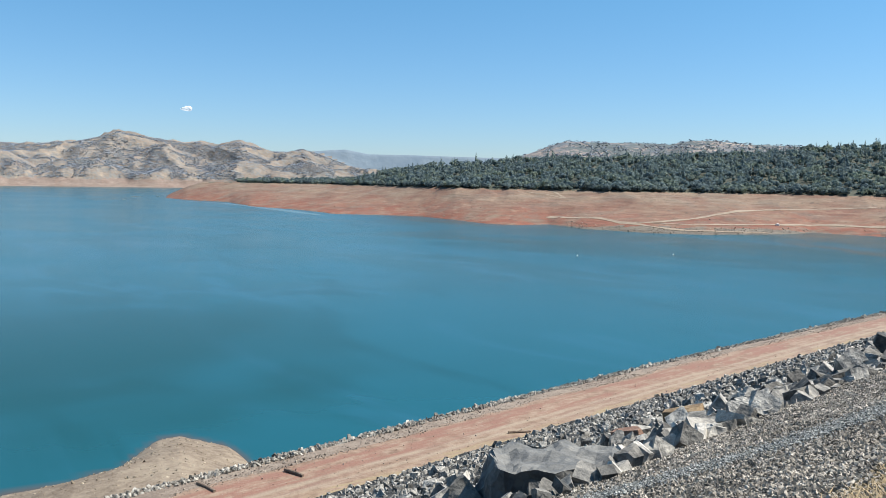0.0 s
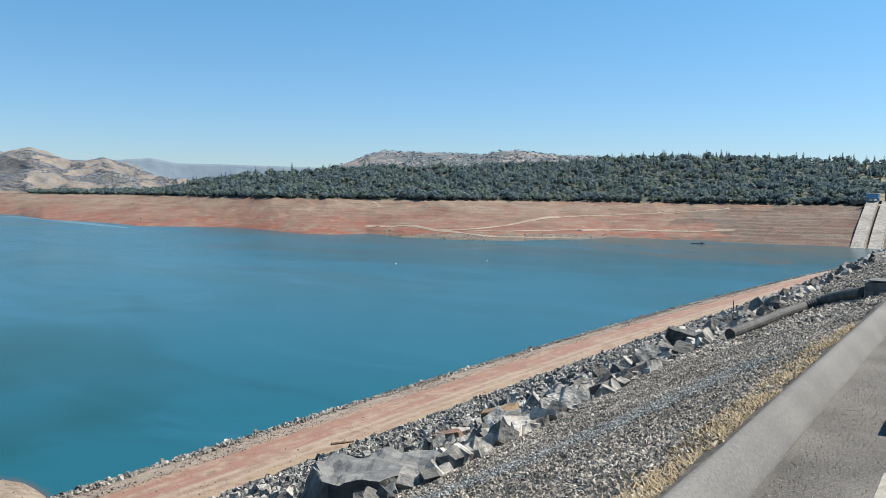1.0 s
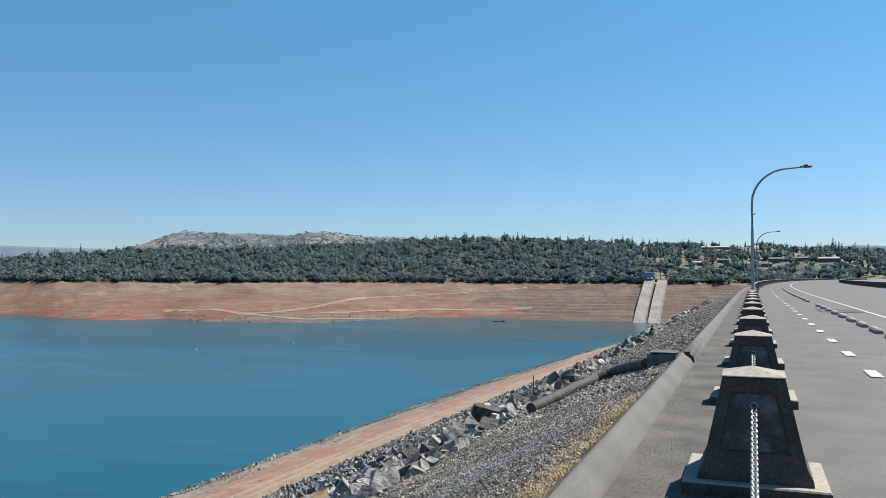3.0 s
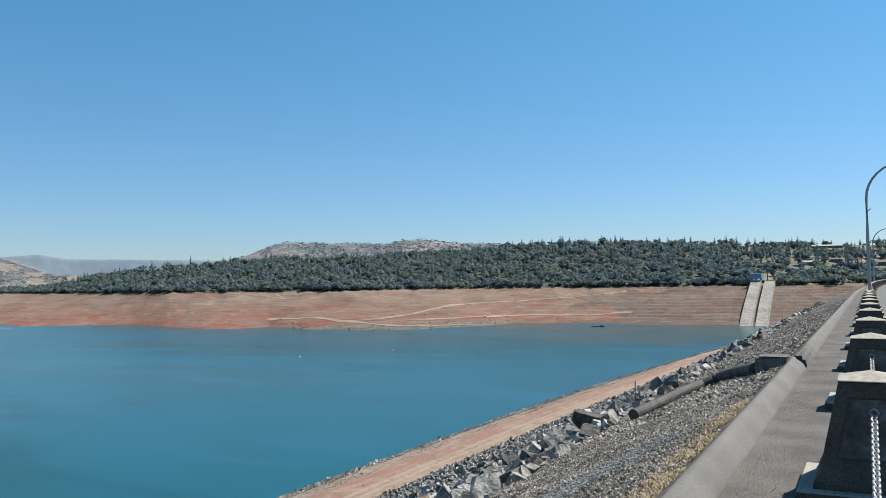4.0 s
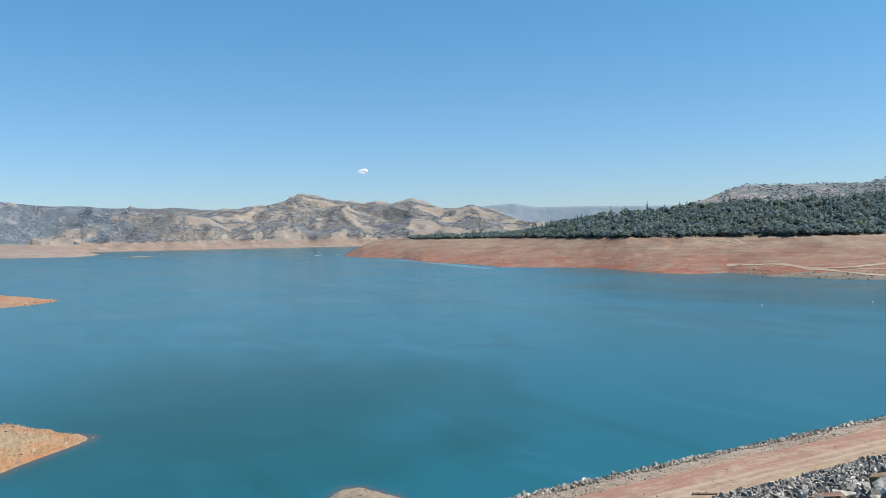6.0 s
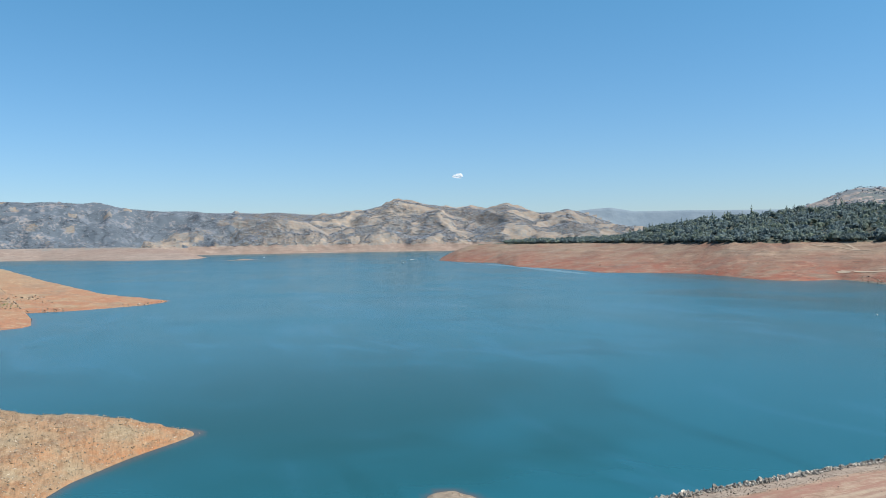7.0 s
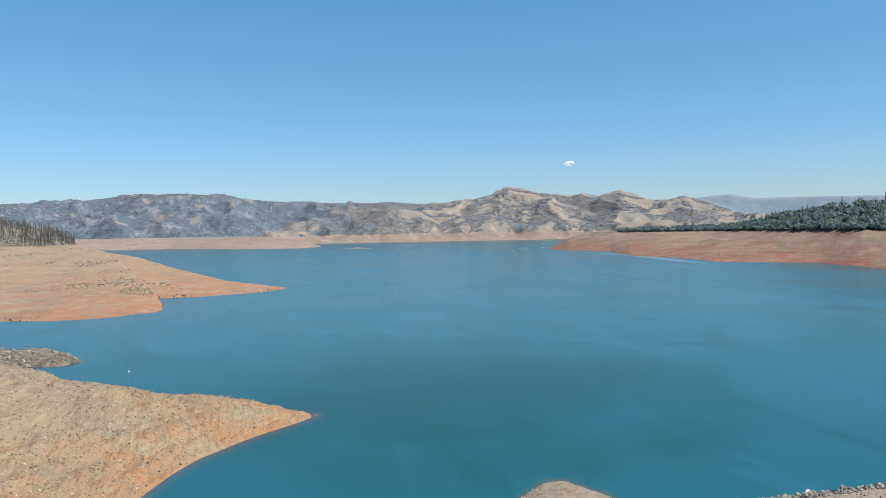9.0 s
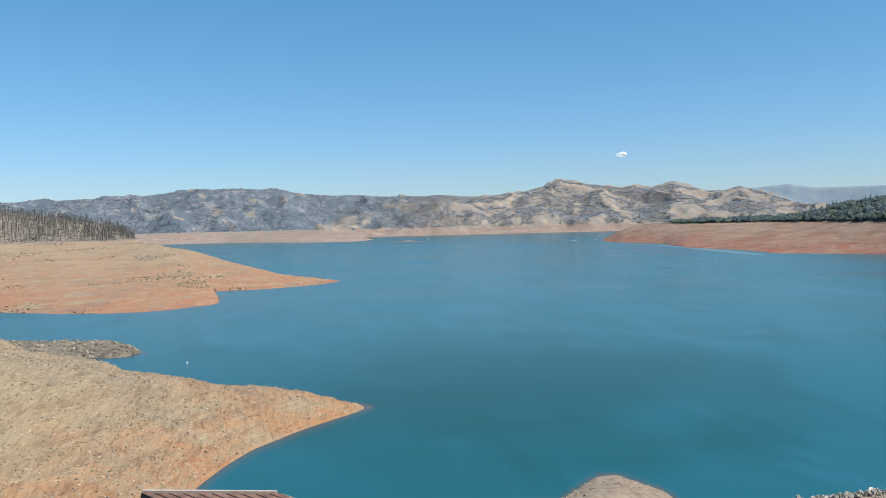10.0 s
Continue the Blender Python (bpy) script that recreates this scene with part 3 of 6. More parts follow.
def land_height(k, az, r):
    rows = sorted(LANDS[k])
    T = np.array(rows)
    col = [np.interp(az, T[:, 0], T[:, c]) for c in range(1, T.shape[1])]
    x, y = -r * np.sin(np.radians(az)), r * np.cos(np.radians(az))
    amp, size = ROUGH[k]
    # the shore wanders a little
    rr = r + (fractal(x / size + 5, y / size, 7 + k, 4) - 0.5) * min(amp * 4, 40) * (k not in (5, 6, 9))
    z = np.full(r.shape, DEEP)
    for i in range(0, 8, 2):
        r0, z0, r1, z1 = col[i], col[i + 1], col[i + 2], col[i + 3]
        f = np.clip((rr - r0) / np.maximum(r1 - r0, 0.5), 0, 1)
        inside = (rr >= r0) & (rr <= r1)
        z = np.where(inside, z0 + (z1 - z0) * f, z)
    bumps = (fractal(x / size, y / size, 40 + k, 5) - 0.5) * 2
    if k in (0, 7, 8):          # rills and spurs that run down to the water
        way = az * 0.42 + (fractal(x / 160, y / 160, 90 + k, 3) - 0.5) * 2.6
        bumps = bumps * 0.7 + 0.45 - 1.2 * np.abs(fractal(way, r / 300.0, 80 + k, 3) - 0.5) * 2
    if k in (1, 2):
        bumps = bumps + 0.55 - 1.5 * np.abs(fractal(x / 120, y / 120, 160 + k, 4) - 0.5) * 2
    if k in (1, 2, 4):          # gullies and spurs
        bumps = 0.6 - 2.2 * np.abs(fractal(x / size, y / size, 60 + k, 5) - 0.5) * 2 + 0.3 * bumps
    full = np.clip((z - WATER_Z) / 25, 0.12, 1) if k not in (9, 10, 11) else np.clip((z - WATER_Z) / 4, 0.15, 1)
    ridge = np.clip(np.abs(rr - col[6]) / 120, 0.15, 1) if k in (1, 2, 4, 5) else 1.0
    z = np.where(z > DEEP + 1, z + amp * bumps * full * ridge * 0.5, z)
    if k in (0, 7, 8, 9):       # benches cut by the waves as the lake fell
        pitch, cut_ = (3.1, np.interp(az, (12, 19), (0.62, 0.22))) if k == 0 else (2.6, 0.2) if k != 9 else (1.5, 0.13)
        wet = (z > WATER_Z + 0.6) & (z < HIGH_WATER)
        z = np.where(wet, z + cut_ * np.sin(2 * np.pi * (z + 1.2 * fractal(x / 60, y / 60, 33, 2)) / pitch), z)
    out = (az < T[0, 0]) | (az > T[-1, 0])
    return np.where(out, DEEP, z)


def height(az, r):
    shape = r.shape
    az, r = np.asarray(az, dtype=float).ravel(), np.asarray(r, dtype=float).ravel()
    z, kind = np.full(r.shape, DEEP), np.zeros(r.shape, dtype=np.int64)
    for k, rows in enumerate(LANDS):
        a, n, f = [q[0] for q in rows], min(q[1] for q in rows) - 45, max(q[9] for q in rows) + 45
        i = np.nonzero((az >= min(a)) & (az <= max(a)) & (r >= n) & (r <= f))[0]
        if len(i):
            h = land_height(k, az[i], r[i])
            better = h > z[i]
            z[i[better]], kind[i[better]] = h[better], k
    return z.reshape(shape), kind.reshape(shape)


def build_ground():
    az = np.concatenate([np.arange(-12, 110, 0.175), np.arange(110, 348.1, 3.5)])
    rs = np.concatenate([np.linspace(45, 120, 16)[:-1], np.linspace(120, 240, 50)[:-1], np.linspace(240, 500, 36)[:-1], np.linspace(500, 780, 34)[:-1], np.linspace(780, 1180, 110)[:-1], np.linspace(1180, 1500, 30)[:-1], np.linspace(1500, 2300, 40)[:-1], np.linspace(2300, 4000, 30)[:-1], np.linspace(4000, 4950, 60)])
    A, Rr = np.meshgrid(az, rs)
    Z, K = height(np.where(A > 180, A - 360, A), Rr)
    X, Y = -Rr * np.sin(np.radians(A)), Rr * np.cos(np.radians(A))
    # behind the road the ground is a plain slope
    verts = np.stack([X, Y, Z], -1).reshape(-1, 3)
    n = len(az)
    i, j = np.meshgrid(np.arange(len(rs) - 1), np.arange(n - 1), indexing="ij")
    a = (i * n + j).ravel()
    faces = np.stack([a, a + n, a + n + 1, a + 1], -1)
    zc, kc = Z.reshape(-1)[faces].mean(axis=1), K.reshape(-1)[a]
    slot = np.zeros(len(a), dtype=np.int32)
    slot[np.isin(kc, (7, 8, 10))] = 1
    slot[kc == 9] = 10
    slot[kc == 11] = 7
    slot[np.isin(kc, (1, 2, 3, 6))] = 2
    slot[(kc == 0) & (zc > HIGH_WATER - 0.3)] = 3
    slot[np.isin(kc, (1, 2)) & (zc > HIGH_WATER + 2)] = 4
    slot[(kc == 3) & (zc > HIGH_WATER + 0.5)] = 4
    slot[(kc == 0) & (zc > HIGH_WATER - 0.3) & (A.reshape(-1)[a] < 7)] = 11
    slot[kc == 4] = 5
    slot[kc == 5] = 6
    slot[np.isin(kc, (7, 8)) & (zc > HIGH_WATER - 0.5)] = 8
    ac = A.reshape(-1)[a]
    slot[(kc == 0) & (zc < WATER_Z + np.interp(ac, (21, 25.5, 35, 39.5), (-1, 4.4, 4.2, -0.5)) + 3 * (lattice(verts[a, 0] / 14, verts[a, 1] / 14, 5) - 0.5))] = 9
    slot[kc == 10] = 9
    slot[(kc == 0) & (zc <= HIGH_WATER - 0.3) & (ac < 15 + 22 * (fractal(verts[a, 0] / 60, verts[a, 1] / 60, 3, 5) - 0.5))] = 13
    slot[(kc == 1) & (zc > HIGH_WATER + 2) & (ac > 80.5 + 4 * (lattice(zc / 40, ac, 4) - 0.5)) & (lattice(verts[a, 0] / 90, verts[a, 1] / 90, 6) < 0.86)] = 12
    g = mesh_object("ground", verts, faces, [SOIL_RED, SOIL_TAN, SOIL_FAR, FOREST_FLOOR, GRASS_DRY, MOUNTAIN, RIDGE_HAZED, SAND, BURNT, STONY, SOIL_NEAR, SCRUB_GROUND, HAZED_WOODS, SOIL_BROWN], slots=slot, smooth=True)
    return tagged(g, "dry reservoir shores below wooded and golden hills", "ground", kind="structure")


ground = build_ground()


def build_water():
    """The lake: one level sheet; it knows how shallow it is over the bed, and where mud and the shore's reflection are
    painted brown.
    """
    az = np.concatenate([np.arange(-12, 112, 0.45), np.arange(112, 348.1, 4.0)])
    rs = np.concatenate([[0.5], np.linspace(45, 240, 66)[:-1], np.linspace(240, 500, 44)[:-1], np.linspace(500, 1150, 90)[:-1], np.linspace(1150, 2300, 60)[:-1], np.linspace(2300, 4940, 40)])
    A, Rr = np.meshgrid(az, rs)
    A = np.where(A > 180, A - 360, A)
    Z = height(A, Rr)[0]
    X, Y = -Rr * np.sin(np.radians(A)), Rr * np.cos(np.radians(A))
    shallow = np.clip(1 + (Z - WATER_Z) / 1.1, 0, 1) ** 2 * 0.7
    edge = np.interp(A, (5, 7.7, 12, 17.9, 23.9, 27), (640, 640, 590, 596, 680, 800)) + 60 * (fractal(X / 45, Y / 90, 14, 4) - 0.5)
    bands = np.clip((fractal(A / 2.2 + 3, Rr / 26.0, 15, 4) - 0.30) / 0.25, 0.25, 1)
    near_edge = np.clip(1 - np.abs(Rr - edge - 22) / 30, 0, 1) * (A > 11)
    muddy_reflection = np.clip((Rr - edge) / 18, 0, 1) * np.maximum(bands * 0.6, near_edge) * np.clip((27 - A) / 3, 0, 1) * np.clip((1150 - Rr) / 100, 0, 1) * (A > 0)
    n = len(az)
    i, j = np.meshgrid(np.arange(len(rs) - 1), np.arange(n - 1), indexing="ij")
    a = (i * n + j).ravel()
    ob = mesh_object("water", np.stack([X, Y, np.full(X.shape, WATER_Z)], -1).reshape(-1, 3), np.stack([a, a + n, a + n + 1, a + 1], -1), WATER)
    for name, values in (("shallow", shallow), ("muddy_reflection", muddy_reflection)):
        ob.data.attributes.new(name, "FLOAT", "POINT").data.foreach_set("value", values.astype(np.float32).ravel())
    return tagged(ob, "calm teal reservoir water with wind-ruffled patches", "lake", kind="structure")


build_water()

# ------------------------------------------------------------------ the dam


def axis(y):
    """How far the crest has bent to the right at y."""
    return np.where(y > 70, (np.maximum(y, 70) - 70) ** 2 / 5200.0, 0.0)


def strip(name, section, ys, mat, label, category, wobble=0.0, size=3.0, seed=1, kind="structure"):
    """A surface along the dam: section is a row of (distance to the left of the axis, height)."""
    ys = np.asarray(ys, dtype=float)
    d, z = np.array(section, dtype=float).T
    D, Y = np.meshgrid(d, ys)
    Z = np.tile(z, (len(ys), 1))
    if wobble:
        w = (fractal(D / size, Y / size, seed, 4) - 0.5) * 2 * wobble
        w[:, 0] *= 0.2
        Z = Z + w
    X = axis(Y) - D
    n = len(d)
    i, j = np.meshgrid(np.arange(len(ys) - 1), np.arange(n - 1), indexing="ij")
    a = (i * n + j).ravel()
    ob = mesh_object(name, np.stack([X, Y, Z], -1).reshape(-1, 3), np.stack([a, a + 1, a + n + 1, a + n], -1), mat, smooth=True)
    ob.data.attributes.new("across", "FLOAT", "POINT").data.foreach_set("value", D.astype(np.float32).ravel())
    return tagged(ob, label, category, kind=kind)



YS = np.concatenate([np.arange(-160, -4, 4), np.arange(-4, 60, 0.5), np.arange(60, 150, 2), np.arange(150, 900, 8)])
EDGE_D, GRAVEL_D, RIP_D, BERM_D, ROCKS_D = 1.4, 5.0, 62.0, 72.0, 76.3
EDGE_Z, GRAVEL_Z, RIP_Z = 0.02, -1.5, -28.4


def slope_z(d):
    return np.interp(d, (EDGE_D, GRAVEL_D, 30.0, RIP_D, BERM_D, ROCKS_D, 130), (EDGE_Z, GRAVEL_Z, -14.6, RIP_Z, RIP_Z - 0.2, RIP_Z - 0.55, -52))


def span(a, b, n):
    return [(d, float(slope_z(d))) for d in np.linspace(a, b, n)]


strip("road", [(1.06, 0.0), (-1.3, 0.0), (-17.2, 0.06), (-18.4, 0.05), (-60, -14)], YS, ASPHALT, "grey worn asphalt road along the dam crest", "road")
strip("pavement", [(1.05, 0.012), (-0.3, 0.012)], YS, WALKWAY, "gritty asphalt edge beside the kerb", "pavement")
strip("gravel_slope", span(EDGE_D - 0.2, GRAVEL_D + 0.2, 16), YS, SHADE_GRAVEL_BED, "gravel bed below the dam kerb, gap shade painted into its colour", "gravel")
strip("kerb_soil", [(EDGE_D - 0.1, 0.11), (EDGE_D - 0.02, 0.075), (EDGE_D + 0.07, 0.02), (EDGE_D + 0.12, -0.05)], YS, material("dark_soil", [(0.05, 0.042, 0.033), (0.09, 0.075, 0.058), (0.16, 0.135, 0.10)], 12.0, bump=0.6), "dark soil strip behind the kerb", "soil", 0.025, 0.3)
strip("rock_slope", span(GRAVEL_D, RIP_D + 0.5, 60), YS, SHADE_ROCK_BED, "rock bed under the dam's riprap, painted dark as shaded gaps", "slope", 0.25, 2.0)
strip("dirt_road", span(RIP_D, BERM_D + 0.5, 20), YS, DIRT, "reddish dirt track along the dam berm", "road", 0.12, 5.0)
BERM_SOIL = material("stony_berm_soil", [(0.22, 0.17, 0.132), (0.29, 0.23, 0.18), (0.35, 0.288, 0.23)], 1.2, bump=0.7, bump_scale=3.0)
strip("berm_edge", span(BERM_D, 130, 24), YS, BERM_SOIL, "rocky outer edge of the dam berm", "slope", 0.15, 5.0)

# ------------------------------------------------------------------ kerb, posts and chains
def sweep_profile(name, profile, y0, y1, step, mat, parent, label="", chip=0.0, seed=1):
    """A long kerb: a closed profile of (distance left of the axis, height), drawn along the dam."""
    rng = np.random.default_rng(seed)
    ys = np.arange(y0, y1 + step / 2, step)
    bm = bmesh.new()
    rings = []
    for i, y in enumerate(ys):
        end = i in (0, len(ys) - 1)
        rings.append([bm.verts.new((float(axis(y)) - d + rng.normal() * chip * (4 if end else 1), y + (rng.normal() * chip * 8 if end else 0), z + rng.normal() * chip * (4 if end else 1))) for d, z in profile])
    n = len(profile)
    for a, b in zip(rings, rings[1:]):
        for k in range(n):
            bm.faces.new((a[k], a[(k + 1) % n], b[(k + 1) % n], b[k]))
    bm.faces.new(rings[0]), bm.faces.new(rings[-1])
    for f in bm.faces:
        f.smooth = len(f.verts) == 4
    return part(name, bm, mat, parent, label)


KERB = ((1.045, -0.05), (1.05, 0.0), (1.062, 0.03), (1.10, 0.085), (1.15, 0.142), (1.19, 0.178), (1.215, 0.192), (1.245, 0.20), (1.275, 0.196), (1.296, 0.175), (1.315, 0.09), (1.37, -0.2))
for y0, y1, step, seed in ((-60.0, 16.0, 0.8, 3), (16.45, 300.0, 4.0, 4)):
    k = thing("kerb", "weathered concrete kerb along the dam crest", "kerb", kind="structure")
    sweep_profile("kerb_body", KERB, y0, y1, step, CONCRETE, k, chip=0.004, seed=seed)

def frustum(bm, lo, hi):
    """lo, hi: (half width, half depth, height); returns the two rings."""
    rings = []
    for w, d, z in (lo, hi):
        rings.append([bm.verts.new(p) for p in ((-w, -d, z), (w, -d, z), (w, d, z), (-w, d, z))])
    for k in range(4):
        bm.faces.new((rings[0][k], rings[0][(k + 1) % 4], rings[1][(k + 1) % 4], rings[1][k]))
    return rings


def concrete_post():
    post = thing("barrier_post", "tapered concrete barrier post with chain panel on a base slab", "barrier post", "crest barrier posts")
    bm = bmesh.new()
    lo, hi = frustum(bm, (0.52, 0.51, -0.02), (0.52, 0.51, 0.10))
    bm.faces.new(hi)
    part("base_slab", bm, POST_CONCRETE, post, "concrete slab with its sides coloured dark as in shade")
    # thin pale layer: sunlight painted on the slab's top, shade on its sides
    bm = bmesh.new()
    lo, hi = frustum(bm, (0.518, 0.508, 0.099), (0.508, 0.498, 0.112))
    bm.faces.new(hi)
    part("slab_top", bm, CAP_CONCRETE, post, "slab top coloured paler as if sunlit")
    bm = bmesh.new()
    for lo, hi in (((0.41, 0.41, 0.11), (0.405, 0.405, 0.155)), ((0.405, 0.405, 0.155), (0.365, 0.365, 0.235))):
        frustum(bm, lo, hi)
    # the tapered shaft: plain sides, and a sunk panel front and back
    lo, hi = (0.365, 0.365, 0.235), (0.228, 0.228, 0.87)
    run = (lo[1] - hi[1]) / (hi[2] - lo[2])

    def face_y(z, s, deep=0.0):
        return s * (lo[1] - run * (z - lo[2]) - deep)

    def half_w(z):
        return lo[0] - (lo[0] - hi[0]) * (z - lo[2]) / (hi[2] - lo[2])

    bolts = []
    for s in (-1, 1):
        corner = [(-lo[0], s * lo[1], lo[2]), (lo[0], s * lo[1], lo[2]), (hi[0], s * hi[1], hi[2]), (-hi[0], s * hi[1], hi[2])]
        rim = [(x * (half_w(z) - 0.085), face_y(z, s), z) for x, z in ((-1, 0.32), (1, 0.32), (1, 0.765), (-1, 0.765))]
        sunk = [(x * (half_w(z) - 0.105), face_y(z, s, 0.028), z) for x, z in ((-1, 0.335), (1, 0.335), (1, 0.75), (-1, 0.75))]
        rings = [[bm.verts.new(p) for p in ring] for ring in (corner, rim, sunk)]
        for r0, r1 in zip(rings, rings[1:]):
            for k in range(4):
                bm.faces.new((r0[k], r0[(k + 1) % 4], r1[(k + 1) % 4], r1[k]))
        pb = bmesh.new()
        front = [pb.verts.new((x, y - s * 0.001, z)) for x, y, z in sunk]
        back = [pb.verts.new((x, y - s * 0.03, z)) for x, y, z in sunk]
        for k in range(4):
            pb.faces.new((front[k], front[(k + 1) % 4], back[(k + 1) % 4], back[k]))
        pb.faces.new(front), pb.faces.new(back)
        plate = part("panel", pb, PANEL, post, "sunk panel with pale mineral stains")
        pb = bmesh.new()
        ring = [(0.03 * math.cos(q), face_y(0.66, s, 0.02) + s * 0.012 * math.sin(q), 0.66 + 0.03 * math.sin(q)) for q in np.linspace(0, 2 * math.pi, 9)[:-1]]
        tube(pb, ring + ring[:1], 0.009, 6)
        part("eye_bolt", pb, CHAIN_STEEL, plate, "galvanised chain eye")
    for s in (-1, 1):
        bm.faces.new([bm.verts.new(p) for p in ((s * lo[0], -lo[1], lo[2]), (s * lo[0], lo[1], lo[2]), (s * hi[0], hi[1], hi[2]), (s * hi[0], -hi[1], hi[2]))])
    bmesh.ops.remove_doubles(bm, verts=bm.verts, dist=0.001)
    part("body", bm, POST_CONCRETE, post)
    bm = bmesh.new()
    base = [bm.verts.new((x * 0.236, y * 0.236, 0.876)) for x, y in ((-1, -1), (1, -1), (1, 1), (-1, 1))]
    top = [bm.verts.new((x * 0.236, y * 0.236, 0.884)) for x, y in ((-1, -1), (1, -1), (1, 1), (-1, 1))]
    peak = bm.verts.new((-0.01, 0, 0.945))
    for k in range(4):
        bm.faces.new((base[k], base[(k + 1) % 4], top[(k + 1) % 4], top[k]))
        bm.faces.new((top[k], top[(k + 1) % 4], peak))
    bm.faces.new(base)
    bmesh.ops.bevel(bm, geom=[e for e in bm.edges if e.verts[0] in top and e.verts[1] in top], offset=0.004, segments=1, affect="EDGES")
    part("cap", bm, CAP_CONCRETE, post, "pale low pyramid concrete cap")
    return post


PANEL = material("stained_panel_concrete", [(0.079, 0.068, 0.056), (0.137, 0.125, 0.113), (0.284, 0.275, 0.268)], 5.0, rough=0.9, bump=0.3, bump_scale=60, coarse=0.6)
# pale twin of the post concrete; on slab tops it paints in sunlight
CAP_CONCRETE = material("pale_lit_concrete", [(0.357, 0.325, 0.268), (0.441, 0.405, 0.338), (0.525, 0.480, 0.404)], 18.0, rough=0.9, bump=0.5, bump_scale=50)
CHAIN_STEEL = material("bright_galvanised_chain", [(0.480, 0.480, 0.480), (0.600, 0.600, 0.592)], 20.0, rough=0.42, bump=0.05, metal=0.55)
POST_Y0, POST_STEP = 2.28, 4.6
first_post = concrete_post()
first_post.matrix_basis = pose(0, POST_Y0, 0)
for k in range(1, 120):
    y = POST_Y0 + POST_STEP * k
    turn = -math.degrees(math.atan(max(0, y - 70) / 2600))
    copy_thing(first_post, pose(float(axis(y)), y, 0.0, 0, 0, turn))
for k in range(8, 130):
    y = POST_Y0 + POST_STEP * k
    turn = -math.degrees(math.atan(max(0, y - 70) / 2600))
    copy_thing(first_post, pose(float(axis(y)) + 17.3, y, 0.055, 0, 0, turn))


def link_mesh():
    bm = bmesh.new()
    pts = []
    for q in np.linspace(0, 2 * math.pi, 13)[:-1]:
        pts.append((0.022 * math.cos(q), 0.022 * math.sin(q) + (0.019 if math.sin(q) > 0.01 else -0.019 if math.sin(q) < -0.01 else 0.0), 0))
    rings = []
    n = len(pts)
    for i in range(n):
        p, d = Vector(pts[i]), (Vector(pts[(i + 1) % n]) - Vector(pts[i - 1])).normalized()
        side = d.cross(Vector((0, 0, 1)))
        rings.append([bm.verts.new(p + side * 0.0085 * math.cos(a) + Vector((0, 0, 0.0085 * math.sin(a)))) for a in np.linspace(0, 2 * math.pi, 7)[:-1]])
    for i in range(n):
        a, b = rings[i], rings[(i + 1) % n]
        for j in range(6):
            bm.faces.new((a[j], a[(j + 1) % 6], b[(j + 1) % 6], b[j]))
    me = bpy.data.meshes.new("link")
    bmesh.ops.recalc_face_normals(bm, faces=bm.faces)
    bm.to_mesh(me)
    bm.free()
    me.materials.append(CHAIN_STEEL)
    me.polygons.foreach_set("use_smooth", np.ones(len(me.polygons), dtype=bool))
    return me


LINK = link_mesh()
for k in range(0, 4):
    ya, yb = POST_Y0 + POST_STEP * k + 0.235, POST_Y0 + POST_STEP * (k + 1) - 0.235
    chain = thing("chain", "bright galvanised chain hung between two concrete posts", "chain", "crest barrier chains", at=(0, ya, 0.655))
    n = 76
    sag = 0.24
    for i in range(n):
        u = (i + 0.5) / n
        slope = -4 * sag * (1 - 2 * u) / (yb - ya)
        ob = new("link", LINK)
        ob.parent = chain
        ob.matrix_basis = pose(0, u * (yb - ya), -4 * sag * u * (1 - u), math.degrees(math.atan(slope)), 45 if i % 2 else -45, 0)

# ------------------------------------------------------------------ street lamps
def street_lamp():
    lamp = thing("street_lamp", "galvanised steel street lamp with a curved arm and flat head", "street lamp", "crest street lamps")
    bm = bmesh.new()
    pts = [(0, 0, 0), (0, 0, 2), (0, 0, 4.5), (0, 0, 6.3)]
    radii = [0.1, 0.095, 0.08, 0.07]
    for q in np.linspace(0, math.pi / 2, 9)[1:]:
        pts.append((2.0 * (1 - math.cos(q)), 0, 6.3 + 1.95 * math.sin(q)))
        radii.append(0.07 - 0.02 * q / 1.57)
    pts.append((2.65, 0, 8.29))
    radii.append(0.045)
    tube(bm, pts, radii, 12)
    part("pole", bm, STEEL, lamp)
    bm = bmesh.new()
    box(bm, -0.17, 0.17, -0.17, 0.17, 0, 0.03, 0.008)
    part("base_plate", bm, STEEL, lamp)
    bm = bmesh.new()
    box(bm, 2.6, 3.25, -0.13, 0.13, 8.27, 8.36, 0.03)
    box(bm, 2.8, 3.05, -0.08, 0.08, 8.36, 8.44, 0.02)
    head = part("lamp_head", bm, DARK_METAL, lamp, "dark grey flat lamp head")
    bm = bmesh.new()
    box(bm, 2.8, 3.2, -0.1, 0.1, 8.255, 8.272, 0.004)
    part("lens", bm, PANEL, head, "frosted lamp lens")
    bm = bmesh.new()
    tube(bm, [(0, 0, 5.55), (0.22, 0, 5.72)], 0.025, 6)
    part("bracket", bm, STEEL, lamp)
    return lamp


DARK_METAL = material("dark_lamp_metal", [(0.10, 0.10, 0.10), (0.16, 0.16, 0.16)], 8.0, rough=0.5, bump=0.05, metal=0.4)
lamp = street_lamp()
LAMP_YS = (50.5, 127.0, 207.0, 289.0, 375.0)
lamp.matrix_basis = pose(0.02, LAMP_YS[0], -0.3)
for y in LAMP_YS[1:]:
    copy_thing(lamp, pose(float(axis(y)) + 0.02, y, 0.0))

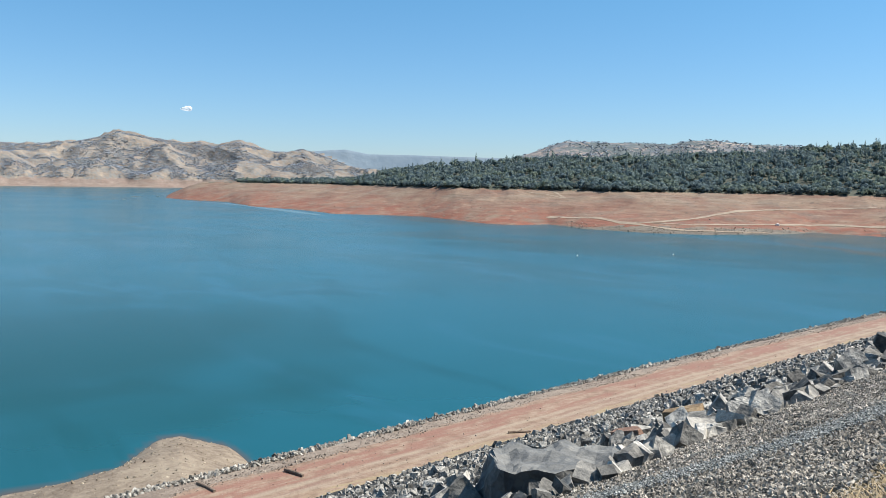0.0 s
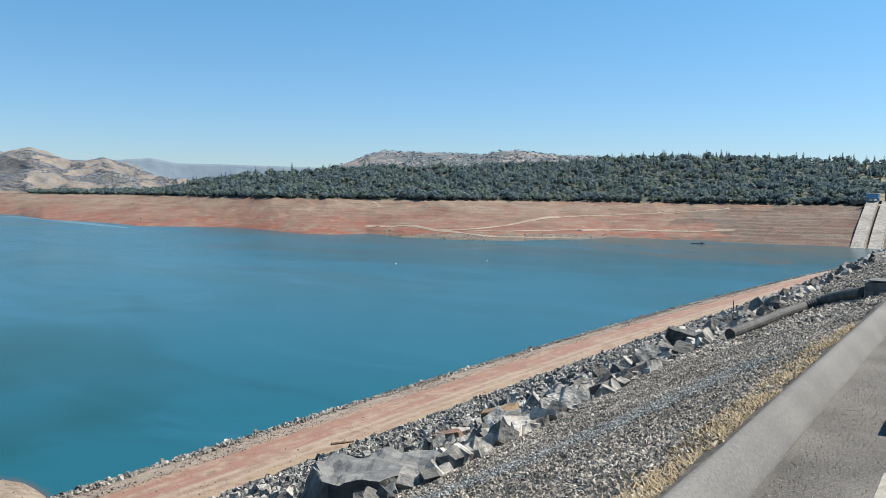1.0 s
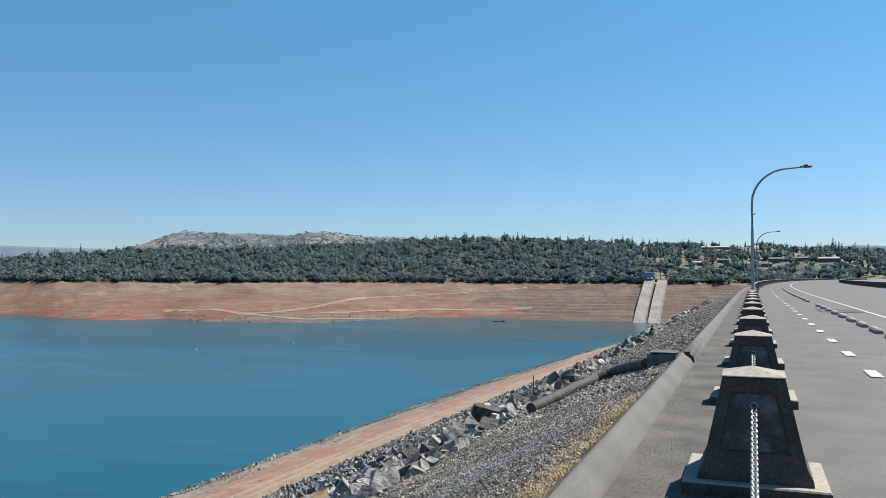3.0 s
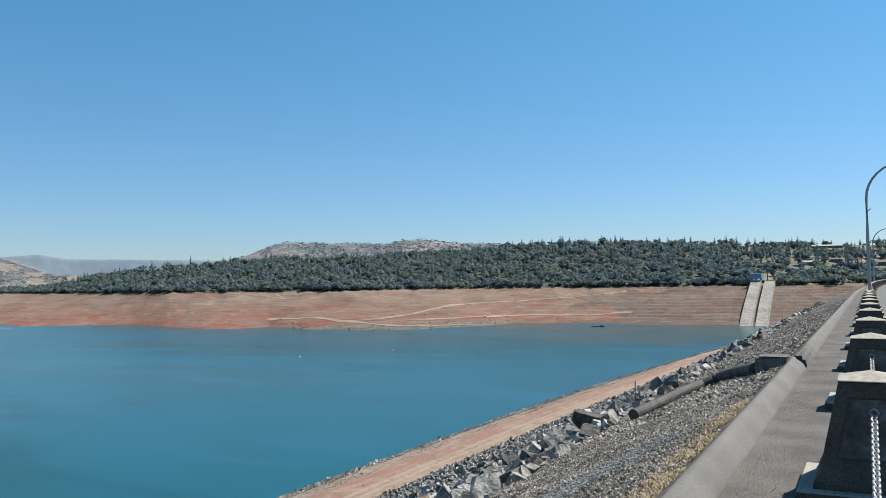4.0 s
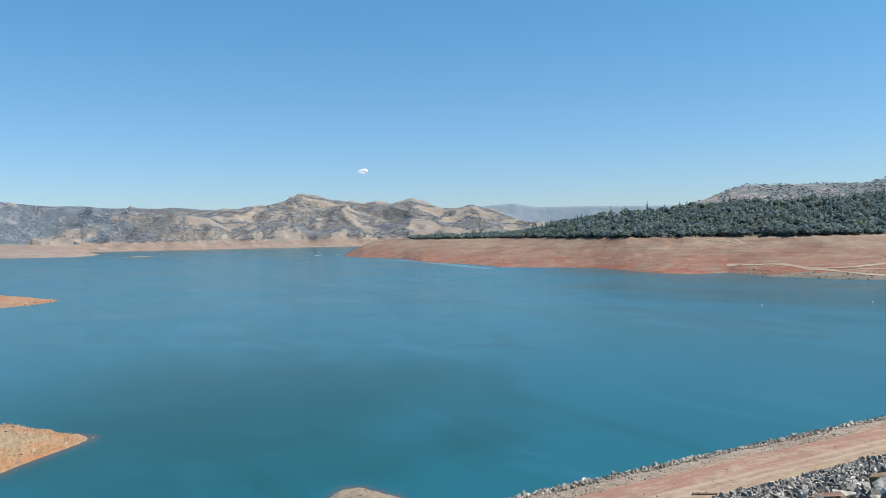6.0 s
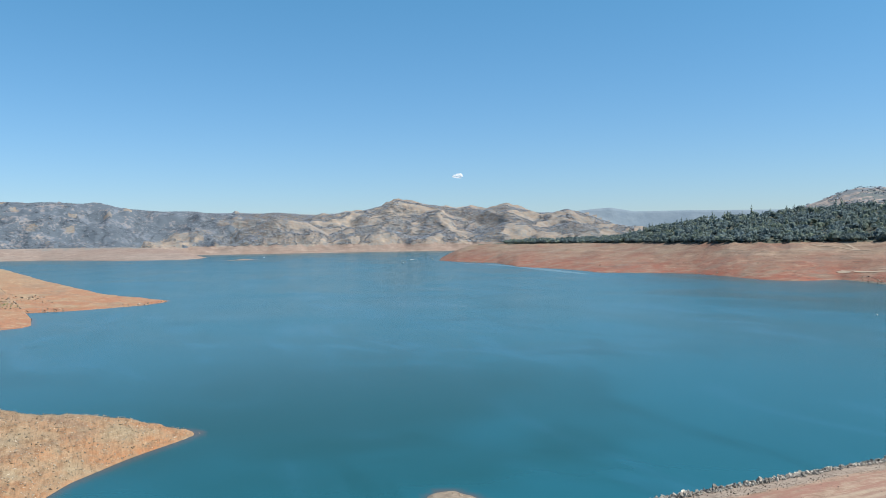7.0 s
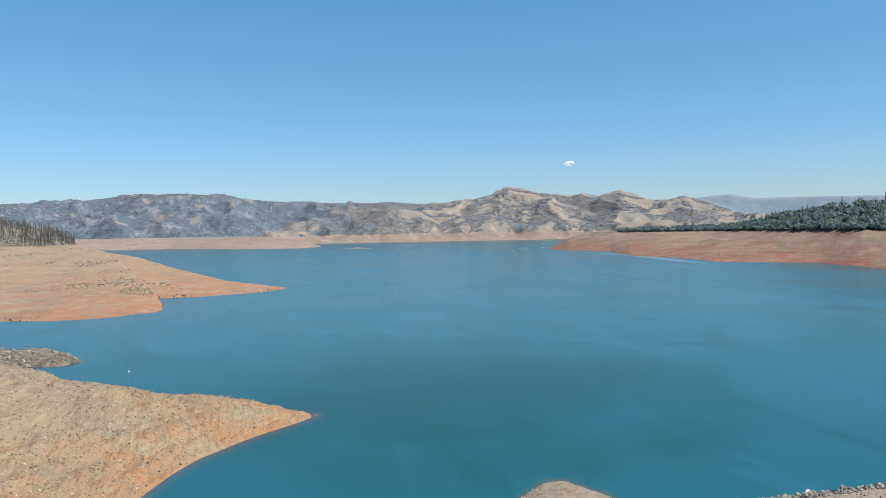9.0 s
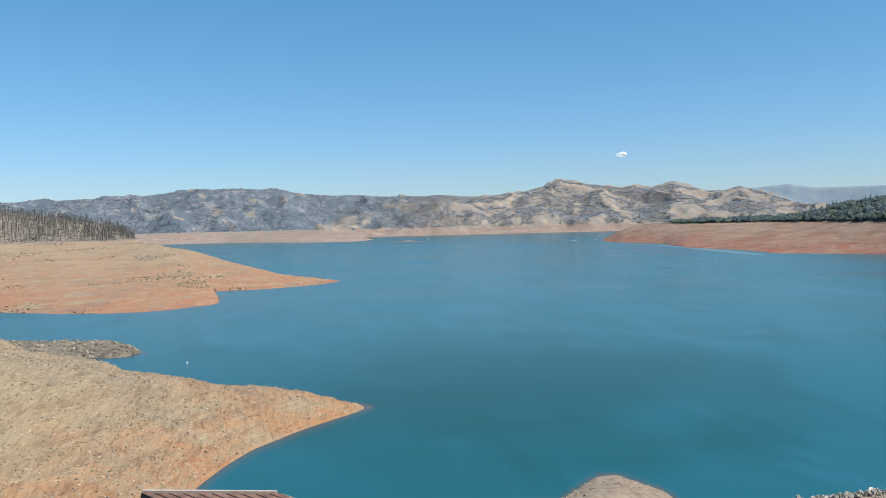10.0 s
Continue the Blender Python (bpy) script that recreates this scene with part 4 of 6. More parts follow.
# ------------------------------------------------------------------ road marks and wheel stops
def painted_line(y0, y1, x, w):
    ys = np.linspace(y0, y1, max(2, int((y1 - y0) / 6)))
    v, f = [], []
    for y in ys:
        c = float(axis(y))
        v += [(c + x - w / 2, y, 0.012 + 0.0035 * x), (c + x + w / 2, y, 0.012 + 0.0035 * x)]
    for i in range(len(ys) - 1):
        f.append((2 * i, 2 * i + 1, 2 * i + 3, 2 * i + 2))
    return v, f


v, f = painted_line(8, 640, 5.0, 0.16)
tagged(mesh_object("lane_line", v, f, PAINT), "worn white solid lane line", "road marking", kind="structure")
for k in range(60):
    v, f = painted_line(3.4 + 3.82 * k, 4.5 + 3.82 * k, 1.9, 0.2)
    tagged(mesh_object("lane_dash", v, f, PAINT), "short white lane dash", "road marking", "lane dashes", kind="structure")
v, f = painted_line(236, 640, 1.9, 0.14)
tagged(mesh_object("lane_line", v, f, PAINT), "white edge line far along the road", "road marking", kind="structure")
bm = bmesh.new()
prof = [(-0.1, 0), (-0.1, 0.08), (-0.06, 0.135), (0.06, 0.135), (0.1, 0.08), (0.1, 0)]
ends = [[bm.verts.new((x, y, z if inner else z)) for x, z in prof] for y, inner in ((-0.86, 0), (-0.8, 1), (0.8, 1), (0.86, 0))]
for r, s in ((0, 0.75), (3, 0.75)):
    for vv in ends[r]:
        vv.co.z *= s
        vv.co.x *= 0.85
for a_, b_ in zip(ends, ends[1:]):
    for k in range(6):
        bm.faces.new((a_[k], a_[(k + 1) % 6], b_[(k + 1) % 6], b_[k]))
bm.faces.new(ends[0]), bm.faces.new(ends[-1])
stop = thing("wheel_stop", "low concrete wheel stop on the asphalt", "wheel stop", "wheel stops")
part("stop_body", bm, CAP_CONCRETE, stop)
bm = bmesh.new()
for y in (-0.6, 0.6):
    tube(bm, [(0, y, 0.13), (0, y, 0.145)], 0.018, 8)
part("bolts", bm, STEEL, stop)
stop.matrix_basis = pose(3.43, 14.3, 0.012)
for k in range(1, 36):
    y = 14.3 + 3.2 * k
    if 51 < y < 58:
        continue
    copy_thing(stop, pose(float(axis(y)) + 3.43, y, 0.012))
v, f = painted_line(41.5, 45.4, 3.9, 1.8)
tagged(mesh_object("asphalt_patch", v, f, material("dark_asphalt_patch", [(0.07, 0.07, 0.07), (0.11, 0.11, 0.108)], 5.0, bump=0.2)), "darker square patch in the asphalt", "asphalt patch", kind="structure")

# ------------------------------------------------------------------ drain box and pipe
DULL_STEEL = material("dull_galvanised_sheet", [(0.09, 0.09, 0.088), (0.14, 0.14, 0.137), (0.21, 0.21, 0.205)], 6.0, rough=0.7, bump=0.1, metal=0.15)
drain = thing("drain_box", "galvanised drain hopper behind the kerb", "drain", at=(-1.75, 16.5, -0.04))
bm = bmesh.new()
vs = [bm.verts.new(p) for p in ((0.34, -0.22, -0.1), (0.34, 0.3, -0.1), (-0.22, 0.2, -0.25), (-0.22, -0.16, -0.25), (0.34, -0.22, 0.2), (0.34, 0.3, 0.2), (-0.22, 0.2, 0.16), (-0.22, -0.16, 0.16))]
for q in ((0, 1, 2, 3), (4, 5, 6, 7), (0, 1, 5, 4), (1, 2, 6, 5), (2, 3, 7, 6), (3, 0, 4, 7)):
    bm.faces.new([vs[i] for i in q])
bmesh.ops.bevel(bm, geom=list(bm.edges), offset=0.015, segments=1, affect="EDGES")
part("hopper", bm, DULL_STEEL, drain)
bm = bmesh.new()
box(bm, -0.16, 0.36, -0.23, 0.31, 0.2, 0.212, 0.004)
part("lid", bm, DULL_STEEL, drain, "flat galvanised lid")
PIPE = [Vector(p) for p in ((-2.0, 16.6, -0.1), (-2.55, 18.1, -0.34), (-3.05, 18.9, -0.57), (-3.4, 18.75, -0.72), (-3.79, 17.87, -0.87), (-4.3, 16.2, -1.08))]


def corrugated(path, radius, pitch):
    pts, rad = [], []
    for a, b in zip(path, path[1:]):
        n = max(2, int((b - a).length / pitch * 2))
        for i in range(n):
            pts.append(tuple(a.lerp(b, i / n)))
            rad.append(radius * (1.0 if len(rad) % 2 else 0.95))
    return tube(bmesh.new(), pts, rad, 14)


pipe = thing("drain_pipe", "grey corrugated drain pipe lying down the gravel slope", "pipe")
part("pipe_body", corrugated(PIPE, 0.122, 0.05), material("aged_corrugated_pipe", [(0.055, 0.055, 0.05), (0.095, 0.094, 0.088), (0.14, 0.137, 0.128)], 5.0, rough=0.75, bump=0.2), pipe)
bm = bmesh.new()
tube(bm, [tuple(PIPE[2].lerp(PIPE[3], 0.0)), tuple(PIPE[2].lerp(PIPE[3], 0.25))], 0.134, 14)
part("coupling", bm, DULL_STEEL, pipe, "galvanised coupling band")
stake = thing("stake", "thin dark steel stake leaning among the rocks", "stake", at=(-5.4, 20.6, -1.7))
part("rod", tube(bmesh.new(), [(0, 0, -0.2), (0.0, 0.05, 0.75)], 0.014, 6), DARK_METAL, stake)

# ------------------------------------------------------------------ loose rock on the dam's slope
def slope_place(d, y):
    return np.stack([axis(y) - d, y, slope_z(d)], -1)


ROCKS = block_templates(16, 5)
RUBBLE, CHIPS = rock_templates(16, 9, 15, 1.0), block_templates(14, 6, (2, 4))
STONES = rock_templates(10, 6, 9, 0.8)


def rock_mesh(i):
    v, f = ROCKS[i]
    me = bpy.data.meshes.new("rock")
    me.from_pydata(v.tolist(), [], f.tolist())
    me.materials.append(ROCK)
    return me


def riprap():
    """The 298 rocks nearest to the crest, each its own piece; the rest is one mass. The largest lie along the gravel's edge."""
    rng = np.random.default_rng(21)
    bank = thing("riprap", "loose angular grey riprap boulders on the dam slope", "rocks", kind="structure")
    meshes = [rock_mesh(i) for i in range(len(ROCKS))]
    n = 0
    while n < 298:
        large = n < 130
        d, y = 5.15 + rng.random() ** 1.6 * (3.6 if large else 8.0), (8 + 34 * rng.random() ** 1.1 if large else 5 + 30 * rng.random() ** 1.2)
        if y < d * 0.55 or abs(d - 6.4) < 1.6 and abs(y - 8.2) < 2.1 or (d - 9) ** 2 + (y - 15.3) ** 2 < 0.6 or (d - 6.5) ** 2 + (y - 12.6) ** 2 < 0.8:
            continue
        size = rng.uniform(0.15, 0.31) * (1.7 if rng.random() < 0.14 else 1) if large else rng.uniform(0.12, 0.24)
        p = slope_place(np.array([d]), np.array([y]))[0]
        ob = new("rock", meshes[rng.integers(len(meshes))])
        ob.parent = bank
        ob.matrix_basis = pose(p[0], p[1], p[2] + size * rng.uniform(0.12, 0.34), rng.normal() * 38, -20 + rng.normal() * 34, rng.uniform(0, 360)) @ Matrix.Diagonal((size, size, size * rng.uniform(0.45, 1.0), 1))
        n += 1
    return bank


riprap()


def rock_mass(name, label, d0, d1, y0, y1, n, lo, hi, seed, mat=ROCK_STUFF, sink=0.1, power=1.0, shapes=RUBBLE):
    rng = np.random.default_rng(seed)
    d, y = d0 + (d1 - d0) * rng.random(n) ** power, y0 + (y1 - y0) * rng.random(n) ** 1.5
    free = (np.abs(d - 6.75) > 1.1) | (np.abs(y - 8.2) > 1.8)          # the great boulder lies there
    d, y = d[free], y[free]
    n = len(d)
    p = slope_place(d, y)
    size = (lo + (hi - lo) * rng.random(n) ** 1.7) * (1 + 0.7 * (rng.random(n) < 0.1))
    rows = np.column_stack([p[:, 0], p[:, 1], p[:, 2] + size * sink, size, size * rng.uniform(0.7, 1.5, n), rng.uniform(0, 6.28, n)])
    v, f = scatter([tilted(t, rng) for t in shapes for _ in range(2)], rows, rng)
    return tagged(mesh_object(name, v, f, mat), label, "rocks", kind="stuff")


def tilted(t, rng):
    m = np.array(Euler((rng.normal() * 0.7, rng.normal() * 0.7, 0)).to_matrix())
    return t[0] @ m.T, t[1]


rock_mass("rock_fill", "grey broken riprap filling the dam slope", 4.95, 24, -8, 110, 17000, 0.11, 0.33, 31, sink=0.18, power=1.4, shapes=CHIPS)
rock_mass("rock_fill", "grey broken riprap filling the lower dam slope", 18, 62.4, -25, 200, 17000, 0.24, 0.66, 32, sink=0.08)
rock_mass("rock_fill", "grey broken riprap farther along the dam", 8, 62.4, 60, 420, 10000, 0.2, 0.52, 33, sink=-0.03)
BERM_ROCK = material("weathered_berm_rock", [(0.19, 0.18, 0.16), (0.31, 0.295, 0.26), (0.46, 0.435, 0.385)], 2.0, bump=0.4, bump_scale=6, island=True)
TAN_PEBBLE = material("tan_pebbles", [(0.21, 0.175, 0.145), (0.29, 0.245, 0.203), (0.37, 0.32, 0.268)], 2.0, bump=0.0, island=True)
rock_mass("berm_rocks", "grey broken rock along the berm's outer edge", 74.9, 76.9, -40, 430, 9000, 0.2, 0.58, 34, BERM_ROCK, sink=0.05)
rock_mass("berm_gravel", "small stones between dirt track and rocks", 71.5, 75.2, -40, 300, 13000, 0.07, 0.24, 35, TAN_PEBBLE, sink=0.1, shapes=STONES)
rock_mass("track_stones", "loose stones strewn over the dirt track", 62.6, 71.5, -20, 200, 1500, 0.05, 0.18, 36, TAN_PEBBLE, sink=0.15, shapes=STONES)


def gravel(name, label, d0, d1, y0, y1, n, lo, hi, seed, mat=GRAVEL):
    rng = np.random.default_rng(seed)
    d, y = rng.uniform(d0, d1, n), y0 + (y1 - y0) * rng.random(n) ** 1.2
    p = slope_place(d, y)
    size = rng.uniform(lo, hi, n)
    lift = fractal(p[:, 0] / 0.6, p[:, 1] / 0.6, 3, 3) * 0.03
    rows = np.column_stack([p[:, 0], p[:, 1], p[:, 2] + lift + size * 0.2, size, size, rng.uniform(0, 6.28, n)])
    v, f = scatter([tilted(t, rng) for t in STONES for _ in range(2)], rows, rng)
    return tagged(mesh_object(name, v, f, mat), label, "gravel", kind="stuff")


gravel("gravel", "grey and brown crushed gravel on the slope", 1.47, 5.6, 3.0, 18, 60000, 0.018, 0.044, 41)
gravel("gravel", "grey crushed gravel farther along the slope", 1.45, 5.5, 14, 70, 18000, 0.04, 0.095, 42)

gravel("gravel", "grey crushed gravel beside the near kerb", 1.5, 5.3, -6, 3.2, 6000, 0.03, 0.07, 43)

# ------------------------------------------------------------------ woods
def conifer(rng):
    V, F = [], []
    n = 34
    for i in range(n):
        h = 0.12 + 0.86 * (i + rng.random()) / n
        r = 0.42 * (1 - h) ** 0.6 * (0.75 + 0.25 * math.sin(h * 19)) * rng.uniform(0.45, 1.15) + 0.02
        q = rng.uniform(0, 6.28)
        c = np.array([r * math.cos(q), r * math.sin(q), h])
        out = np.array([math.cos(q), math.sin(q), -0.35])
        side = np.array([-math.sin(q), math.cos(q), rng.normal() * 0.3])
        w, l = rng.uniform(0.10, 0.2) * (1.25 - h), rng.uniform(0.14, 0.24) * (1.2 - h)
        b = len(V)
        V += [c - out * l * 0.9 + np.array([0, 0, 0.05]), c + side * w, c + out * l * 0.7, c - side * w]
        F += [(b, b + 1, b + 2), (b, b + 2, b + 3)]
    b = len(V)
    k = 5
    V += [np.array([0.24 * math.cos(6.28 * i / k), 0.24 * math.sin(6.28 * i / k), 0.14]) for i in range(k)] + [np.array([0, 0, 0.8])]
    F += [(b + i, b + (i + 1) % k, b + k) for i in range(k)]
    V += [np.array([0.03, 0, -0.1]), np.array([-0.02, 0.03, -0.1]), np.array([0, 0, 0.3])]
    F += [(b + k + 1, b + k + 2, b + k + 3)]
    return np.array(V), np.array(F)


def oak(rng):
    V, F = [], []
    lobes = [(rng.normal() * 0.16, rng.normal() * 0.16, rng.uniform(0.38, 0.68), rng.uniform(0.24, 0.36)) for _ in range(4)]
    for cx, cy, cz, cr in lobes:
        for i in range(10):
            d = rng.normal(size=3)
            d[2] = abs(d[2]) * 0.8 - 0.15
            d /= np.linalg.norm(d)
            c = np.array([cx, cy, cz]) + d * cr * np.array([1, 1, 0.85])
            u = np.cross(d, rng.normal(size=3))
            u /= np.linalg.norm(u)
            w = np.cross(d, u) + d * rng.normal() * 0.5
            s = rng.uniform(0.10, 0.175)
            b = len(V)
            V += [c - u * s, c - w * s * 0.8, c + u * s * 1.1, c + w * s * 0.9]
            F += [(b, b + 1, b + 2), (b, b + 2, b + 3)]
    b = len(V)
    k = 5
    V += [np.array([0.33 * math.cos(6.28 * i / k), 0.33 * math.sin(6.28 * i / k), 0.36]) for i in range(k)] + [np.array([0, 0, 0.8]), np.array([0, 0, 0.02])]
    F += [(b + i, b + (i + 1) % k, b + k) for i in range(k)] + [(b + (i + 1) % k, b + i, b + k + 1) for i in range(k)]
    return np.array(V), np.array(F)


def bush(rng):
    v = rng.normal(size=(7, 3))
    v /= np.linalg.norm(v, axis=1, keepdims=True)
    v *= rng.uniform(0.4, 0.6, (7, 1))
    v[:, 2] = np.abs(v[:, 2]) * 1.1
    return hull(v.tolist())


def small_bush(rng):
    v = rng.normal(size=(6, 3))
    v /= np.linalg.norm(v, axis=1, keepdims=True)
    v *= rng.uniform(0.42, 0.6, (6, 1))
    v[:, 2] = np.abs(v[:, 2]) * 1.2
    return hull(v.tolist())


def sample_land(n, az0, az1, r0, r1, rng, test):
    az, r = rng.uniform(az0, az1, n), r0 + (r1 - r0) * rng.random(n)
    z, k = height(az, r)
    x, y = -r * np.sin(np.radians(az)), r * np.cos(np.radians(az))
    keep = test(az, r, z, k, x, y)
    return az[keep], np.stack([x, y, z], -1)[keep]


def off_dam(x, y):
    return (np.abs(x - axis(y) + 10) > 45) | (y > 1050)


rng = np.random.default_rng(77)
CONIFERS, OAKS, BUSHES = [conifer(rng) for _ in range(7)], [oak(rng) for _ in range(7)], [bush(rng) for _ in range(8)]
TINY = [small_bush(rng) for _ in range(8)]


def wood(name, label, n, az0, az1, r0, r1, test, temps, wide, tall, mat, seed):
    rng = np.random.default_rng(seed)
    az, p = sample_land(n, az0, az1, r0, r1, rng, test)
    h = rng.uniform(*tall, len(p)) * (1 + 0.25 * (rng.random(len(p)) < 0.08))
    rows = np.column_stack([p, h * rng.uniform(*wide, len(p)), h, rng.uniform(0, 6.28, len(p))])
    v, f = scatter(temps, rows, rng)
    return tagged(mesh_object(name, v, f, mat), label, "woods", kind="stuff")


def meet(az, el, lift=0.0):
    """Where the line of sight at that bearing and elevation angle meets the land."""
    near, far = 60.0, 4900.0
    for n in (420, 60):
        r = np.linspace(near, far, n)
        z = np.maximum(height(np.full(r.shape, az), r)[0], WATER_Z)
        hit = max(1, int(np.argmax(z >= EYE + r * math.tan(radians(el)))))
        near, far = r[hit - 1], r[hit]
    rr = r[hit]
    return Vector((-rr * math.sin(radians(az)), rr * math.cos(radians(az)), float(z[hit]) + lift))


HOUSES = (
    (2.3, 1.84, 46, 4.0, 0, 0, "long low house with a pale roof among trees"), (1.0, 2.0, 24, 5.5, 1, 0, "grey house with a pale roof on the hilltop"),
    (-1.6, 1.02, 26, 4.0, 1, 1, "low grey house with a slate roof"), (-3.0, 1.06, 26, 4.0, 0, 1, "low tan house with a slate roof"), (-4.6, 1.02, 30, 4.0, 1, 0, "long low house with a pale flat roof"),
    (3.4, 0.8, 16, 4.0, 0, 0, "small tan house on the dry slope"), (1.8, 0.95, 16, 4.0, 1, 1, "small grey house on the dry slope"), (-0.8, 0.7, 18, 4.0, 0, 1, "small tan house below the road"))
PLOTS = [(h[0], meet(h[0], h[1]).length, math.degrees(h[2] * 0.5 / 1250)) for h in HOUSES]


def clear_of_houses(az, r):
    ok = np.ones(r.shape, dtype=bool)
    for a, rh, half in PLOTS:
        ok &= ~((np.abs(az - a) < half) & (r > rh - 75) & (r < rh + 12))
    return ok


def forest_test(az, r, z, k, x, y):
    dense = np.where(az > 7.5, 1.0, 0.9) * np.where((az > 6.9) | (az < 5.2) | (z > 2), 1, 0.0)
    thick = fractal(x / 60, y / 60, 5, 3)
    return (k == 0) & (z > HIGH_WATER - 0.2) & off_dam(x, y) & (lattice(x * 3.1, y * 3.1, 9) < dense) & (thick > np.where(az > 7.5, 0.0, 0.37)) & clear_of_houses(az, r)


wood("oak_wood", "dense blue-green oak wood above the high-water line", 15000, -11, 62, 860, 2250, forest_test, OAKS, (0.9, 1.3), (7.5, 13), LEAF, 51)
wood("oak_wood", "low oaks along the edge of the wood", 46000, -3, 62, 900, 2050, lambda az, r, z, k, x, y: forest_test(az, r, z, k, x, y) & (z < HIGH_WATER + 4.5), OAKS, (1.0, 1.5), (5, 9.5), LEAF, 58)
wood("pine_wood", "dark grey-green pines standing over the oak wood", 3400, -11, 60, 990, 1900, lambda az, r, z, k, x, y: forest_test(az, r, z, k, x, y) & (z > HIGH_WATER + 4 + 26 * lattice(x * 2.3, y * 2.3, 12)), CONIFERS, (0.42, 0.66), (12, 19), LEAF, 52)


def hill_test(az, r, z, k, x, y):
    """Trees keep to the gullies and to the slopes that are turned from the sun; some stand scattered in the open grass."""
    gully = np.abs(fractal(x / 330, y / 330, 61, 5) - 0.5) * 2
    lean = np.clip((height(az - 0.45, r)[0] - height(az + 0.45, r)[0]) / 40, -0.3, 0.5)
    veg = gully + 0.45 * lean + 1.35 * (fractal(x / 95, y / 95, 15, 5) - 0.5) + 0.4 * (lattice(x * 1.7, y * 1.7, 3) > 0.9)
    limit = np.interp(az, (58, 70, 80), (0.1, 0.03, -0.02)) - 0.5 * (np.abs(r - 4800) < 60) * (lattice(x / 130, y / 130, 44) > 0.35)
    return np.isin(k, (1, 2)) & (z > HIGH_WATER + 3) & (veg > limit)


def far_wood_test(az, r, z, k, x, y):
    return np.isin(k, (1, 2)) & (z > HIGH_WATER + 3) & (fractal(x / 70, y / 110, 18, 4) > 0.40) & (lattice(x / 190, y / 150, 19) < 0.80)


wood("oak_scrub", "dark oak scrub scattered over golden hills", 70000, 52, 84, 4085, 4880, hill_test, TINY, (1.2, 2.0), (3, 6.5), LEAF_HAZED, 53)
wood("oak_scrub", "oak woods on the far hills with haze painted into their blue-grey", 30000, 79, 112, 4085, 4880, far_wood_test, TINY, (1.6, 3.0), (2.2, 4.6), LEAF_HAZED, 59)
wood("mountain_scrub", "grey-green scrub on the mountain behind the woods", 9000, 14, 48, 2350, 2950, lambda az, r, z, k, x, y: (k == 4) & (fractal(x / 90, y / 90, 25, 4) > 0.42), BUSHES, (0.9, 1.6), (4, 8.5), LEAF_HAZED, 54)


# ------------------------------------------------------------------ tracks over the bare shore
TRACK = material("pale_dirt_track", [(0.28, 0.212, 0.15), (0.335, 0.262, 0.19), (0.385, 0.31, 0.23)], 0.2, bump=0.3)


def track(points, width):
    line = []
    for (a0, e0), (a1, e1) in zip(points, points[1:]):
        for u in np.linspace(0, 1, 15)[:-1]:
            line.append(meet(a0 + (a1 - a0) * u, e0 + (e1 - e0) * u))
    line.append(meet(*points[-1]))
    for _ in range(3):
        line = [line[0]] + [(a + b * 2 + c) / 4 for a, b, c in zip(line, line[1:], line[2:])] + [line[-1]]
    v, f = [], []
    for i, p in enumerate(line):
        d = line[min(i + 1, len(line) - 1)] - line[max(i - 1, 0)]
        n = Vector((-d.y, d.x, 0)).normalized() * width / 2
        left, right = (0.65 + 0.7 * noise.noise(p * 0.03 + Vector((s_, 0, 0))) for s_ in (3.0, 40.0))
        for q in (p - n * left, p + n * right):
            r, az = math.hypot(q.x, q.y), math.degrees(math.atan2(-q.x, q.y))
            v.append((q.x, q.y, float(height(np.array([az]), np.array([r]))[0][0]) + 0.3))
        if i:
            f.append((2 * i - 2, 2 * i - 1, 2 * i + 1, 2 * i))
    return tagged(mesh_object("shore_track", v, f, TRACK), "pale dirt track across the bare shore", "track", "shore tracks", kind="structure")


for pts, w in ((((35.3, -2.62), (32.6, -2.5), (30.2, -2.2), (27.6, -1.64), (25.2, -1.48), (21.95, -1.32), (18.7, -1.15), (15.1, -0.8)), 9),
               (((40.2, -2.35), (36.9, -2.31), (35.4, -2.55), (33.1, -2.81), (30.7, -3.05), (25.6, -2.98)), 10),
               (((35.4, -2.55), (33.1, -2.57), (30.7, -2.63), (27.6, -2.52), (25.2, -2.45), (21.95, -2.36), (17.1, -2.39), (14.7, -2.21)), 8),
               (((39.9, -0.5), (39.1, -0.98), (38.4, -0.98)), 7), (((39.1, -0.98), (40.6, -0.7), (42.4, -0.56)), 6)):
    track(pts, w)

# ------------------------------------------------------------------ stones and brush on the bare shores
def shore_stones(name, label, n, az0, az1, r0, r1, lands, lo, hi, seed, mat, zmax=HIGH_WATER, clump=0.0, size=12.0):
    rng = np.random.default_rng(seed)
    az, p = sample_land(n, az0, az1, r0, r1, rng, lambda az, r, z, k, x, y: np.isin(k, lands) & (z > WATER_Z + 0.1) & (z < zmax) & (fractal(x / size, y / size, seed, 4) > clump))
    s = lo + (hi - lo) * rng.random(len(p)) ** 2.4
    rows = np.column_stack([p[:, 0], p[:, 1], p[:, 2] + s * 0.1, s, s * rng.uniform(0.5, 1.0, len(p)), rng.uniform(0, 6.28, len(p))])
    v, f = scatter([tilted(t, rng) for t in STONES for _ in range(2)], rows, rng)
    return tagged(mesh_object(name, v, f, mat), label, "stones", kind="stuff")


